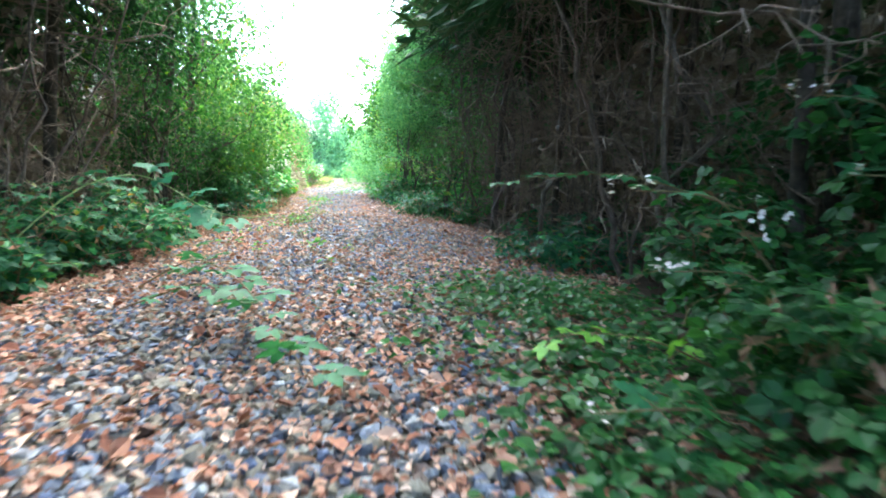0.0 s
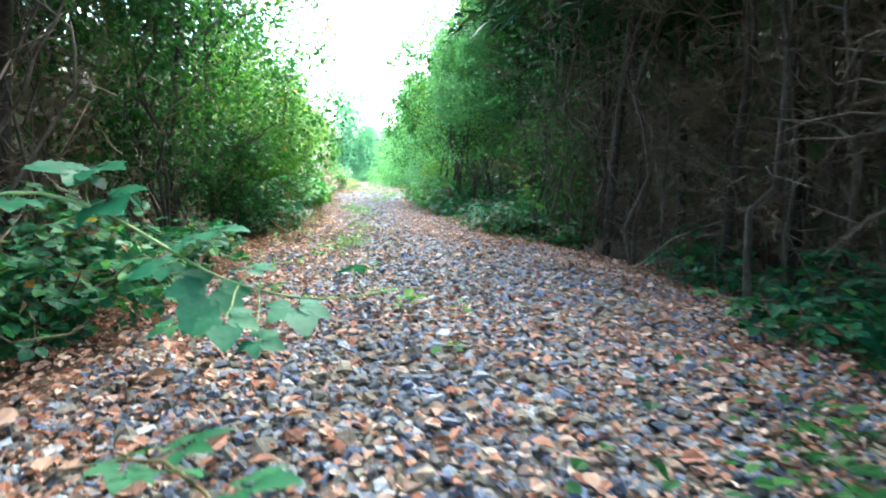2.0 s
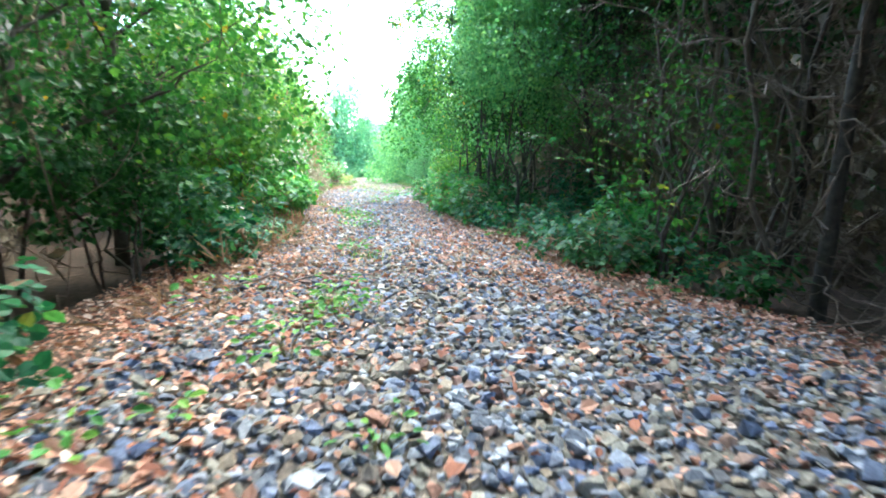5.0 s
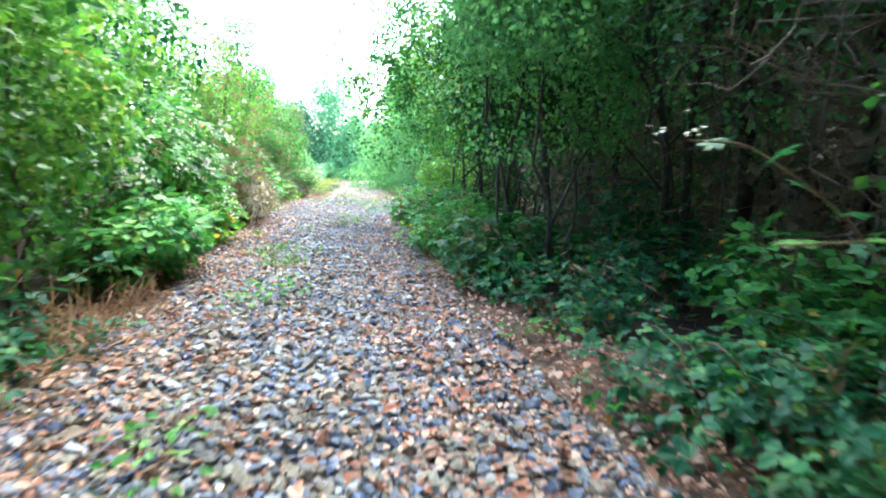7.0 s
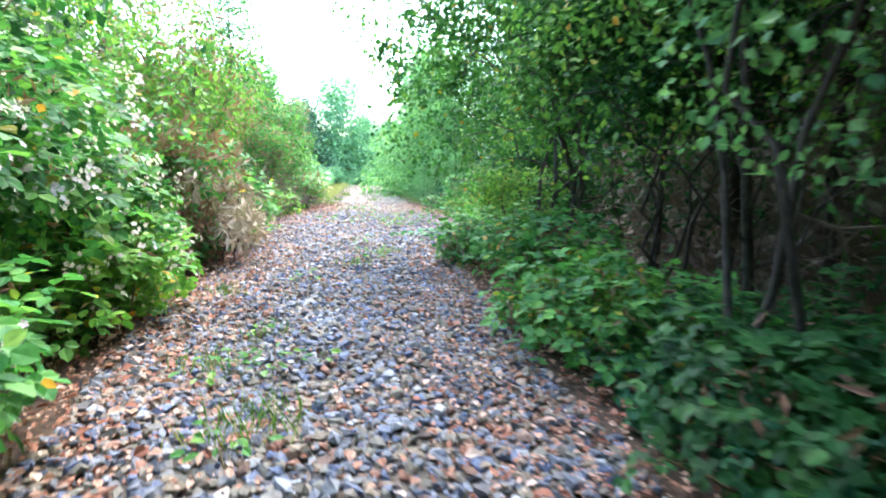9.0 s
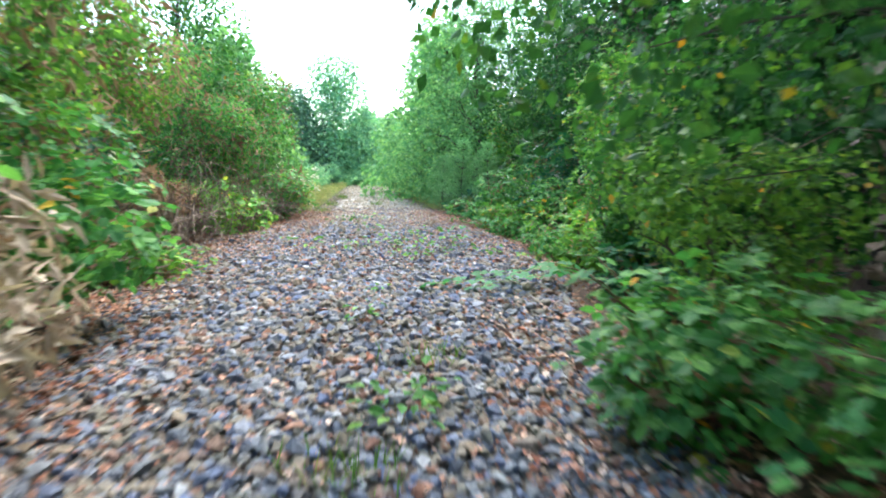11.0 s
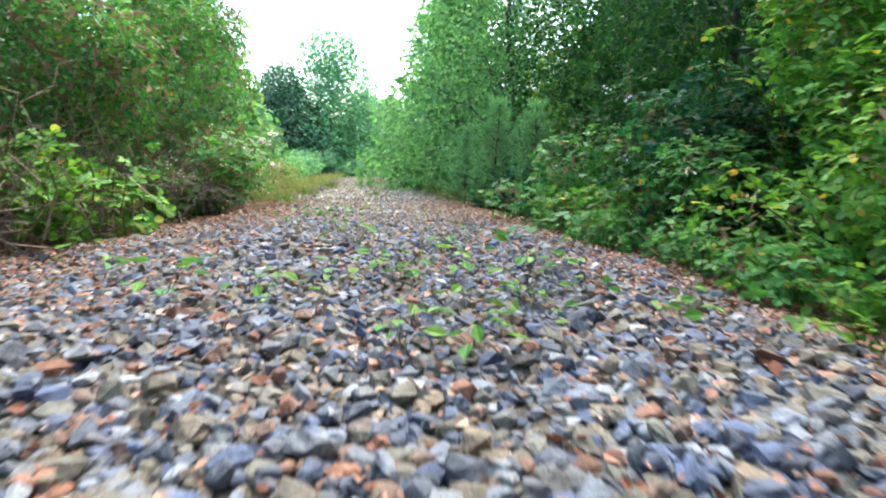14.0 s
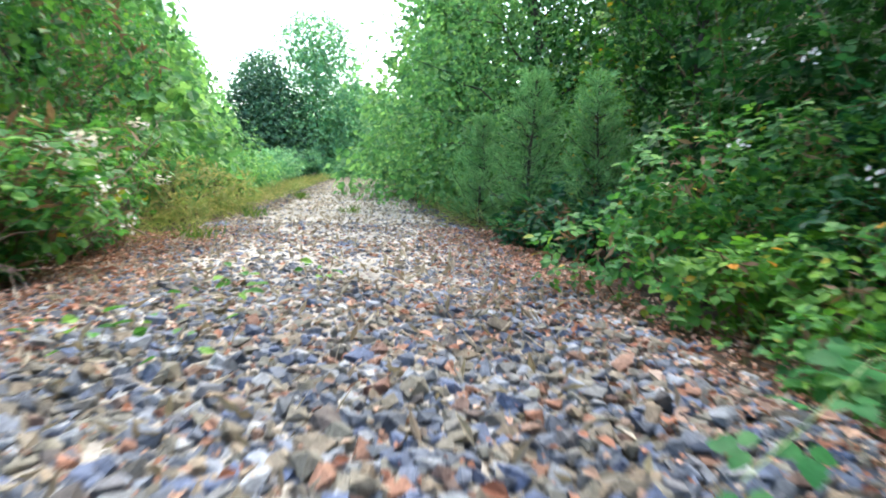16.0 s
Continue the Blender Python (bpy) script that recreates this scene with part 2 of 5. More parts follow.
def tube(pile, pts, radii, sides=5):
    """A tapered stem through the given points."""
    pts = np.asarray(pts, float)
    way = unit(np.gradient(pts, axis=0))
    side = unit(np.cross(way, np.where(np.abs(way[:, 2:3]) > 0.9, [[1.0, 0, 0]], [[0, 0, 1.0]])))
    up = np.cross(side, way)
    a = np.linspace(0, 2 * np.pi, sides, endpoint=False)
    r = np.asarray(radii, float)[:, None, None]
    ring = pts[:, None] + r * (np.cos(a)[None, :, None] * side[:, None] + np.sin(a)[None, :, None] * up[:, None])
    i, j = np.meshgrid(np.arange(len(pts) - 1), np.arange(sides), indexing="ij")
    k = (j + 1) % sides
    p, q, s, t = i * sides + j, i * sides + k, (i + 1) * sides + k, (i + 1) * sides + j
    faces = np.concatenate([np.stack([p, q, s], -1).reshape(-1, 3), np.stack([p, s, t], -1).reshape(-1, 3)])
    pile.add(ring.reshape(-1, 3), faces)


def bent(a, b, sag=0.0, wobble=0.05, steps=6):
    """A wavering line from a to b; sag bows it upward in the middle."""
    a, b = np.asarray(a, float), np.asarray(b, float)
    u = np.linspace(0, 1, steps)[:, None]
    line = a + (b - a) * u
    line[:, 2:] += 4 * sag * u * (1 - u)
    off = rng.normal(0, wobble * np.linalg.norm(b - a), (steps, 3)) * np.sin(np.pi * u) ** 0.5
    return line + off


def leaflet(length, width, angle=0.0, lift=0.06):
    """One ovate leaflet, folded along its rib: places and triangles, along +y from the origin."""
    w = width
    v = np.array([(0, 0, 0), (-0.62 * w, 0.22, lift), (-w, 0.5, lift * 1.2), (-0.6 * w, 0.8, lift * 0.4), (0, 1, -0.10), (0.6 * w, 0.8, lift * 0.4),
                  (w, 0.5, lift * 1.2), (0.62 * w, 0.22, lift)]) * length
    c, s = math.cos(angle), math.sin(angle)
    v[:, :2] = v[:, :2] @ np.array([[c, s], [-s, c]])
    return v, np.array([(0, 2, 1), (0, 3, 2), (0, 4, 3), (0, 5, 4), (0, 6, 5), (0, 7, 6)])


def serrated_leaflet(length, width, angle=0.0, lift=0.05, steps=9):
    """A pointed leaflet with a toothed edge, folded at the rib and creased along its side veins."""
    t = np.linspace(0, 1, steps)
    half = width * np.sin(np.pi * t ** 0.78) ** 0.85 * (1 - 0.25 * t) * np.where(np.arange(steps) % 2, 1.08, 0.9)
    half[0], half[-1] = 0.0, 0.0
    drop = -0.16 * t ** 2
    crease = np.where(np.arange(steps) % 2, 0.018, -0.004)
    rib = np.stack([np.zeros(steps), t, drop], -1)
    left = np.stack([-half, np.minimum(t + 0.03, 1), drop + lift * half / width + crease], -1)
    right = left * [-1, 1, 1]
    v = np.concatenate([rib, left, right]) * length
    f = []
    for i in range(steps - 1):
        a, d = i, i + 1
        f += [(a, d, steps + d), (a, steps + d, steps + a), (d, a, 2 * steps + a), (d, 2 * steps + a, 2 * steps + d)]
    c, s = math.cos(angle), math.sin(angle)
    v[:, :2] = v[:, :2] @ np.array([[c, s], [-s, c]])
    return v, np.array(f)


def plain_leaf(length, width, lift=0.06, angle=0.0):
    """A simpler ovate leaf of four triangles."""
    w = width
    v = np.array([(0, 0, 0), (-0.9 * w, 0.32, lift), (-0.8 * w, 0.68, lift), (0, 1, -0.10), (0.8 * w, 0.68, lift), (0.9 * w, 0.32, lift)]) * length
    c, s = math.cos(angle), math.sin(angle)
    v[:, :2] = v[:, :2] @ np.array([[c, s], [-s, c]])
    return v, np.array([(0, 2, 1), (0, 3, 2), (0, 4, 3), (0, 5, 4)])


def small_leaf(length, width, lift=0.08):
    v = np.array([(0, 0, 0), (-width, 0.45, lift), (0, 1, -0.06), (width, 0.45, lift)]) * length
    return v, np.array([(0, 2, 1), (0, 3, 2)])


def joined_leaflets(count, fine=False, width=0.36):
    """A compound leaf of three or five ovate leaflets that spread from one point."""
    v, f, n = [], [], 0
    angles = {3: (0, 1.2, -1.2), 5: (0, 0.95, -0.95, 1.95, -1.95)}[count]
    for k, a in enumerate(angles):
        length = 0.6 if k == 0 else 0.5 if k < 3 else 0.4
        lv, lf = serrated_leaflet(length * 1.06, width, a) if fine else plain_leaf(length, 0.42, 0.035, a)
        reach = 0.16 if k == 0 else 0.05
        v.append(lv + np.array([-math.sin(a) * reach, 0.22 + math.cos(a) * reach, 0.012 * (k % 2)]))
        f.append(lf + n)
        n += len(lv)
    return np.concatenate(v), np.concatenate(f)


TRIFOLIATE, FIVE_FOLD, BROAD_FIVE = joined_leaflets(3), joined_leaflets(5, True), joined_leaflets(5, True, 0.43)
BROAD_THREE = joined_leaflets(3, True, 0.46)
NEEDLES = small_leaf(1, 0.03, 0.0)
OVATE, DIAMOND, SPRAY, BLADE = leaflet(1, 0.33), small_leaf(1, 0.38), small_leaf(1, 0.13, 0.03), small_leaf(1, 0.022, 0.01)


def leaves(pile, template, place, way, normal, size):
    """Lays a template at each place, along way, facing normal."""
    if len(place) == 0:
        return
    tv, tf = template
    way = unit(way)
    side = unit(np.cross(way, normal))
    up = np.cross(side, way)
    axes = np.stack([side, way, up], 1) * np.asarray(size)[:, None, None]
    v = np.einsum("kc,ncd->nkd", tv, axes) + place[:, None]
    f = tf[None] + (np.arange(len(place)) * len(tv))[:, None, None]
    pile.add(v.reshape(-1, 3), f.reshape(-1, 3))


def lobes_of(rx, ry, h, count, low=0.25, size=0.42):
    """Lumps that make up a crown: centres and radii, about the origin on the ground."""
    u = unit(rng.normal(size=(count, 3)))
    r = rng.uniform(0.45, 0.78, (count, 1))
    c = u * r * np.array([rx, ry, h * (1 - low) / 2]) + [0, 0, h * (1 + low) / 2]
    rad = rng.uniform(0.7, 1.25, count) * size
    return c, rad[:, None] * np.array([rx, ry, max(min(rx, ry), h * (1 - low) / 2) * 0.8])


def shell(lobes, count, up=0.6, rough=0.45, inner=0.55):
    """Places, ways and normals of leaves on the lumps, denser towards their skins."""
    c, rad = lobes
    share = rad.prod(1) ** 0.667
    k = rng.choice(len(c), count, p=share / share.sum())
    u = unit(rng.normal(size=(count, 3)))
    depth = rng.uniform(inner, 1.0, (count, 1)) ** 0.5 * rng.uniform(0.9, 1.08, (count, 1))
    place = c[k] + u * rad[k] * depth
    normal = unit(0.6 * u + [0, 0, up] + rng.normal(0, rough, (count, 3)))
    way = unit(np.cross(normal, rng.normal(size=(count, 3))) + 0.35 * u - [0, 0, 0.25])
    keep = place[:, 2] > 0.02
    return place[keep], way[keep], normal[keep]


# ---- the lie of the land ----
def ease(a, b, v):
    v = np.clip((v - a) / (b - a), 0, 1)
    return v * v * (3 - 2 * v)


def bed_middle(y):
    """The middle of the old track bed, which runs straight."""
    return 0.05 + 0.0 * np.asarray(y)


def ground_z(x, y):
    x, y = np.asarray(x, float), np.asarray(y, float)
    d = np.abs(x - bed_middle(y))
    z = -0.13 * ease(1.1, 2.3, d) + 0.012 * np.sin(1.7 * x + 0.9 * y) * np.sin(2.3 * y - x) + 0.008 * np.sin(5.1 * x) * np.sin(4.3 * y + 1)
    return z + 0.25 * ease(3.0, 9.0, d) * ease(0, 4, d)


LEFT_EDGE = ([-5, 3.5, 4.5, 8, 11, 13, 14, 17.6, 19.5, 22, 23.8, 26, 30, 36, 60], [-1.6, -1.45, -1.2, -1.2, -1.05, -1.0, -1.25, -1.4, -1.9, -2.35, -1.85, -1.3, -1.3, -1.5, -1.2])
RIGHT_EDGE = ([-5, 1.2, 1.8, 3.3, 3.8, 5, 7.3, 8.1, 9.9, 12.5, 15.5, 18.6, 20, 22.8, 25.3, 30, 36, 60], [0.6, 0.58, 0.6, 1.05, 1.55, 1.8, 1.85, 0.95, 0.77, 0.62, 0.6, 1.05, 1.45, 1.6, 1.3, 1.25, 1.3, 1.6])


def left_edge(y):
    return np.interp(y, *LEFT_EDGE)


def right_edge(y):
    return np.interp(y, *RIGHT_EDGE)


def build_ground():
    xs = np.unique(np.concatenate([np.linspace(-3, 3, 41), np.linspace(-14, 14, 29), np.sign(np.linspace(-1, 1, 33)) * np.abs(np.linspace(-1, 1, 33)) ** 3 * 420]).round(3))
    ys = np.unique(np.concatenate([np.linspace(-3, 32, 176), np.linspace(-14, 70, 57), np.sign(np.linspace(-1, 1, 33)) * np.abs(np.linspace(-1, 1, 33)) ** 3 * 420]).round(3))
    X, Y = np.meshgrid(xs, ys)
    v = np.stack([X, Y, ground_z(X, Y) - 0.006], -1).reshape(-1, 3)
    n = len(xs)
    i, j = np.meshgrid(np.arange(len(ys) - 1), np.arange(n - 1), indexing="ij")
    p = i * n + j
    f = np.concatenate([np.stack([p, p + 1, p + n + 1], -1).reshape(-1, 3), np.stack([p, p + n + 1, p + n], -1).reshape(-1, 3)])
    tagged(new("ground", mesh_of("ground", v, f, SOIL, True)), "brown soil and needle litter under the woods", "ground", kind="structure")


build_ground()


# ---- ballast ----
def stone_shapes(count, corners, worn=False):
    shapes = []
    for _ in range(count):
        bm = bmesh.new()
        pts = unit(rng.normal(size=(60, 3)))
        chosen = [pts[0]]
        while len(chosen) < corners:
            chosen.append(max(pts, key=lambda p: min(np.linalg.norm(p - q) for q in chosen)))
        for p in np.array(chosen) * rng.uniform(0.82, 1.14, (corners, 1)):
            q = np.sign(p) * np.abs(p) ** 0.7
            bm.verts.new(q * np.array([1.0, 0.78, 0.56]))
        hull = bmesh.ops.convex_hull(bm, input=bm.verts)
        bmesh.ops.delete(bm, geom=[g for g in set(hull["geom_interior"]) | set(hull["geom_unused"]) if isinstance(g, bmesh.types.BMVert)], context="VERTS")
        if worn:
            bmesh.ops.subdivide_edges(bm, edges=bm.edges[:], cuts=1, use_grid_fill=True, smooth=0.1)
            for q in bm.verts:
                q.co += Vector(rng.normal(0, 0.055, 3))
        bmesh.ops.triangulate(bm, faces=bm.faces[:])
        bm.verts.index_update()
        shapes.append((np.array([v.co[:] for v in bm.verts]), np.array([[v.index for v in f.verts] for f in bm.faces])))
        bm.free()
    return shapes


def turns(count, tilt=0.5):
    """Random turns about z with some tilt, as matrices."""
    a = rng.uniform(0, 2 * np.pi, count)
    ax = unit(np.stack([rng.normal(size=count), rng.normal(size=count), np.zeros(count)], -1))
    t = rng.normal(0, tilt, count)
    c, s = np.cos(a), np.sin(a)
    z0 = np.zeros(count)
    turn = np.stack([np.stack([c, -s, z0], -1), np.stack([s, c, z0], -1), np.stack([z0, z0, z0 + 1], -1)], 1)
    K = np.zeros((count, 3, 3))
    K[:, 0, 2], K[:, 1, 2], K[:, 2, 0], K[:, 2, 1] = ax[:, 1], -ax[:, 0], -ax[:, 1], ax[:, 0]
    lean = np.eye(3) + np.sin(t)[:, None, None] * K + (1 - np.cos(t))[:, None, None] * (K @ K)
    return lean @ turn


SHAPES, FINE_SHAPES = stone_shapes(16, 8), stone_shapes(16, 12, True)


def build_ballast():
    bed = tagged(new("track_bed"), "grey broken-stone ballast of a disused railway line", "track bed", kind="structure")
    # Only the far bed gets this pale layer, which imitates its bleached glare.
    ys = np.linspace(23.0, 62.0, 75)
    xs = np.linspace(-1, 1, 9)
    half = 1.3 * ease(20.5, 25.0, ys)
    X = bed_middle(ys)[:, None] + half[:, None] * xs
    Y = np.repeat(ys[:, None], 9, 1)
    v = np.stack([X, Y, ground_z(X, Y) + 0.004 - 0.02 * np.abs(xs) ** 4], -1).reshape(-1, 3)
    i, j = np.meshgrid(np.arange(74), np.arange(8), indexing="ij")
    q = i * 9 + j
    f = np.concatenate([np.stack([q, q + 1, q + 10], -1).reshape(-1, 3), np.stack([q, q + 10, q + 9], -1).reshape(-1, 3)])
    part("dust_layer", mesh_of("dust_layer", v, f, GLARE_DUST, True), bed, "trodden dust and grit between far stones, paled for the far glare")
    ys = np.linspace(-2.5, 29.0, 160)
    side = np.linspace(0, 1, 13)
    X = (left_edge(ys) - 0.1)[:, None] * (1 - side) + (right_edge(ys) + 0.1)[:, None] * side
    Y = np.repeat(ys[:, None], 13, 1)
    v = np.stack([X, Y, ground_z(X, Y) - 0.001 - 0.03 * np.abs(2 * side - 1) ** 6], -1).reshape(-1, 3)
    i, j = np.meshgrid(np.arange(159), np.arange(12), indexing="ij")
    q = i * 13 + j
    f = np.concatenate([np.stack([q, q + 1, q + 14], -1).reshape(-1, 3), np.stack([q, q + 14, q + 13], -1).reshape(-1, 3)])
    part("grit_layer", mesh_of("grit_layer", v, f, GRIT, True), bed, "brown-grey grit and leaf crumbs between the stones")
    cell = 0.0325
    X, Y = np.meshgrid(np.arange(-2.3, 2.5, cell), np.arange(-0.3, 28.5, cell))
    x, y = X.ravel() + rng.uniform(-0.5, 0.5, X.size) * cell * 1.3, Y.ravel() + rng.uniform(-0.5, 0.5, X.size) * cell * 1.3
    d = np.abs(x - bed_middle(y))
    keep = (rng.random(len(x)) < 1 - 0.7 * ease(0.95, 2.0, d)) & (x > left_edge(y) - 0.15) & (x < right_edge(y) + 0.15)
    x, y = x[keep], y[keep]
    far_y = 28.4 + 19.6 * rng.random(6000) ** 1.3
    far_x = bed_middle(far_y) + rng.uniform(-1.35, 1.35, len(far_y))
    x, y = np.concatenate([x, far_x]), np.concatenate([y, far_y])
    size = rng.lognormal(math.log(0.0238), 0.25, len(x)).clip(0.010, 0.042) * np.interp(y, [0, 16, 18, 22, 23, 28.3, 29.5], [0.92, 0.95, 1.10, 1.10, 1.28, 1.2, 1.2])
    z = ground_z(x, y) + rng.uniform(-0.1, 0.75, len(x)) * size
    # Stones sink far off so that the paled layer shows between them.
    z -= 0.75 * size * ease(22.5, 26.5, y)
    near = (np.abs(x - 0.0) < 0.42) & (y > 19.0) & (y < 19.75) & (size > 0.0215)
    kind = rng.integers(0, len(SHAPES), len(x))
    turn = turns(len(x), 0.42)
    scale = size[:, None] * rng.uniform(0.75, 1.28, (len(x), 3))
    single = np.flatnonzero(near)[:300]
    pile = Pile()
    rest = np.ones(len(x), bool)
    rest[single] = False
    close = (y > 18.55) & (y < 20.1) & (np.abs(x - 0.05) < 1.05)
    rounded = Pile()
    for shapes, group, into in ((SHAPES, rest & ~close, pile), (FINE_SHAPES, rest & close, rounded)):
        for k, (sv, sf) in enumerate(shapes):
            at = np.flatnonzero(group & (kind == k))
            v = np.einsum("nij,nkj->nki", turn[at], sv[None] * scale[at][:, None]) + np.stack([x, y, z], -1)[at][:, None]
            f = sf[None] + (np.arange(len(at)) * len(sv))[:, None, None]
            into.add(v.reshape(-1, 3), f.reshape(-1, 3))
    part("worn_ballast", rounded.mesh("worn_ballast", STONE), bed, "loose chipped ballast stones, grey, blue and tan", "stuff")
    part("loose_ballast", pile.mesh("loose_ballast", STONE), bed, "loose angular grey, tan and rust ballast stones", "stuff")
    meshes = [mesh_of("stone", v, f, STONE_PIECE) for v, f in FINE_SHAPES]
    for i in single:
        ob = new("stone", meshes[kind[i]])
        ob.parent = bed
        ob.matrix_basis = Matrix.LocRotScale((x[i], y[i], z[i]), Matrix(turn[i]).to_quaternion(), scale[i])


def build_litter():
    """Fallen leaves, thick along both sides and thin on the crown of the bed."""
    pile = Pile()
    n = 190000
    y = rng.uniform(-0.4, 28, n)
    x = rng.uniform(-2.7, 2.9, n)
    d = np.minimum(x - left_edge(y), right_edge(y) - x)
    patch = 0.5 + 0.5 * np.sin(2.1 * x + 1.3 * y) * np.sin(1.9 * y - 0.7 * x)
    much = np.interp(y, [0, 3, 6, 7.5, 9, 14, 28], [2.4, 1.0, 0.34, 0.28, 0.22, 0.18, 0.2])
    edge = (1 - ease(0.0, 0.7, d)) * np.where((x > 0) & (y > 18) & (y < 20.6), 0.3, 1.0)
    margin = ease(20, 22, y) * (1 - ease(25, 26.5, y)) * (x < -0.75) * 0.5
    rusty = 0.75 * (1 - ease(0.15, 0.95, d)) * ease(5.5, 7.0, y) * (1 - ease(9.6, 10.8, y))
    keep = rng.random(n) < np.clip(rusty + much * (0.3 + 1.1 * patch) + np.where(y < 7, 1.5, 0.7) * edge + margin, 0, 0.95) * (d > -0.7)
    x, y = x[keep], y[keep]
    n = len(x)
    place = np.stack([x, y, ground_z(x, y) + rng.uniform(0.012, 0.045, n)], -1)
    size = rng.lognormal(math.log(0.026), 0.45, n).clip(0.010, 0.08) * np.interp(y, [0, 4, 9, 13], [1.0, 0.9, 0.85, 0.8])
    normal = unit(rng.normal(0, 0.32, (n, 3)) + [0, 0, 1])
    way = np.cross(normal, rng.normal(size=(n, 3)))
    v, f = plain_leaf(1, 0.36, 0.12)
    leaves(pile, (v, f), place, way, normal, size)
    tagged(new("leaf_litter", pile.mesh("leaf_litter", DEAD_LEAF)), "curled rust and tan dead leaves among the stones", "leaf litter", kind="stuff")


# ---- plants ----
def flower_heads(pile, places, petal=0.015, loose=0.028, out=None):
    """Loose heads of small five-petalled flowers."""
    for k, p in enumerate(places):
        face = np.array([0, 0, 1.0]) if out is None else out[k] + [0, 0, 0.35]
        m = rng.integers(4, 9)
        c = p + rng.normal(0, loose, (m, 3))
        for q in c:
            nrm = unit(rng.normal(0, 0.4, 3) + face)
            a = rng.uniform(0, 6.28) + np.arange(5) * 1.2566
            s = unit(np.cross(nrm, [1.0, 0.2, 0.1]))
            t = np.cross(nrm, s)
            way = np.cos(a)[:, None] * s + np.sin(a)[:, None] * t + 0.25 * nrm
            leaves(pile, DIAMOND, np.repeat(q[None], 5, 0), way, np.repeat(nrm[None], 5, 0), np.full(5, petal))


def cane_leaves(path, step, size, spread=0.5):
    """Leaves along a cane, alternately to both sides."""
    seg = np.linalg.norm(np.diff(path, axis=0), axis=1)
    total = seg.sum()
    s = np.arange(0.12 * total, total, step)
    cum = np.r_[0, np.cumsum(seg)]
    at = np.stack([np.interp(s, cum, path[:, i]) for i in range(3)], -1)
    way = unit(np.stack([np.interp(s, cum, np.gradient(path[:, i])) for i in range(3)], -1))
    side = unit(np.cross(way, [0, 0, 1.0])) * np.where(np.arange(len(s)) % 2, 1, -1)[:, None]
    out = unit(side + spread * way + rng.normal(0, 0.3, (len(s), 3)) + [0, 0, 0.1])
    normal = unit(np.array([0, 0, 1.0]) + rng.normal(0, 0.3, (len(s), 3)))
    return at, out, normal, rng.uniform(0.7, 1.15, len(s)) * size


def bramble(x, y, rx, ry, h, count, canes=6, flowers=0, leaf=0.115, label="dense bramble thicket with dark green leaves", seed_heads=0, material=None, low=0.0, lumps=11):
    """A bramble: arching canes, compound leaves over lumps and along the canes, flower heads."""
    bush = thing("bramble_bush", x, y, ground_z(x, y), label, "bush", "brambles along the track bed")
    foliage, bloom = Pile(), Pile()
    lobes = lobes_of(rx, ry, h, lumps, low)
    p, w, n = shell(lobes, count, up=0.95, rough=0.46)
    leaves(foliage, TRIFOLIATE, p, w * [1, 1, 0.6], n, rng.uniform(0.65, 1.3, len(p)) * leaf)
    q, w, n = shell((lobes[0], lobes[1] * 0.72), count // 4, up=0.2, rough=0.9, inner=0.1)
    dry = Pile()
    leaves(dry, SPRAY, q, w + rng.normal(0, 0.6, q.shape), n, rng.uniform(0.04, 0.12, len(q)))
    part("dead_growth", dry.mesh("dead_growth", SEED), bush, "brown dead leaves and canes inside the thicket", "stuff")
    for _ in range(canes):
        a = rng.uniform(0, 6.28)
        reach = np.array([math.cos(a) * rx, math.sin(a) * ry, 0]) * rng.uniform(0.7, 1.05)
        base = np.array([*(0.35 * reach[:2] + rng.normal(0, 0.08, 2)), -0.02])
        tip = base + 0.8 * reach + [0, 0, h * rng.uniform(0.3, 1.0)]
        path = bent(base, tip, sag=h * rng.uniform(0.1, 0.35), wobble=0.03, steps=8)
        path[:, 2] = np.maximum(path[:, 2], 0.01)
        stem_part("cane", path, np.linspace(0.006, 0.0025, 8), 5, CANE, bush, "thin arching prickly cane")
        leaves(foliage, TRIFOLIATE, *cane_leaves(path, leaf * 0.7, leaf))
    if flowers:
        q, _, _ = shell(lobes, flowers, inner=0.98)
        middle = np.array([0, 0, 0.45 * h])
        flower_heads(bloom, middle + (q - middle) * 1.12, 0.016, 0.026, unit(q - middle))
        part("blossom", bloom.mesh("blossom", PETAL), bush, "clusters of white bramble flowers", "stuff")
    if seed_heads:
        q, w, n = shell(lobes, seed_heads, up=0.2, rough=0.9, inner=0.9)
        heads = Pile()
        leaves(heads, SPRAY, q, w + [0, 0, 0.7], n, rng.uniform(0.05, 0.16, len(q)))
        part("dry_growth", heads.mesh("dry_growth", SEED), bush, "brown dry seed stalks", "stuff")
    part("foliage", foliage.mesh("foliage", material or BRAMBLE), bush)
    return bush


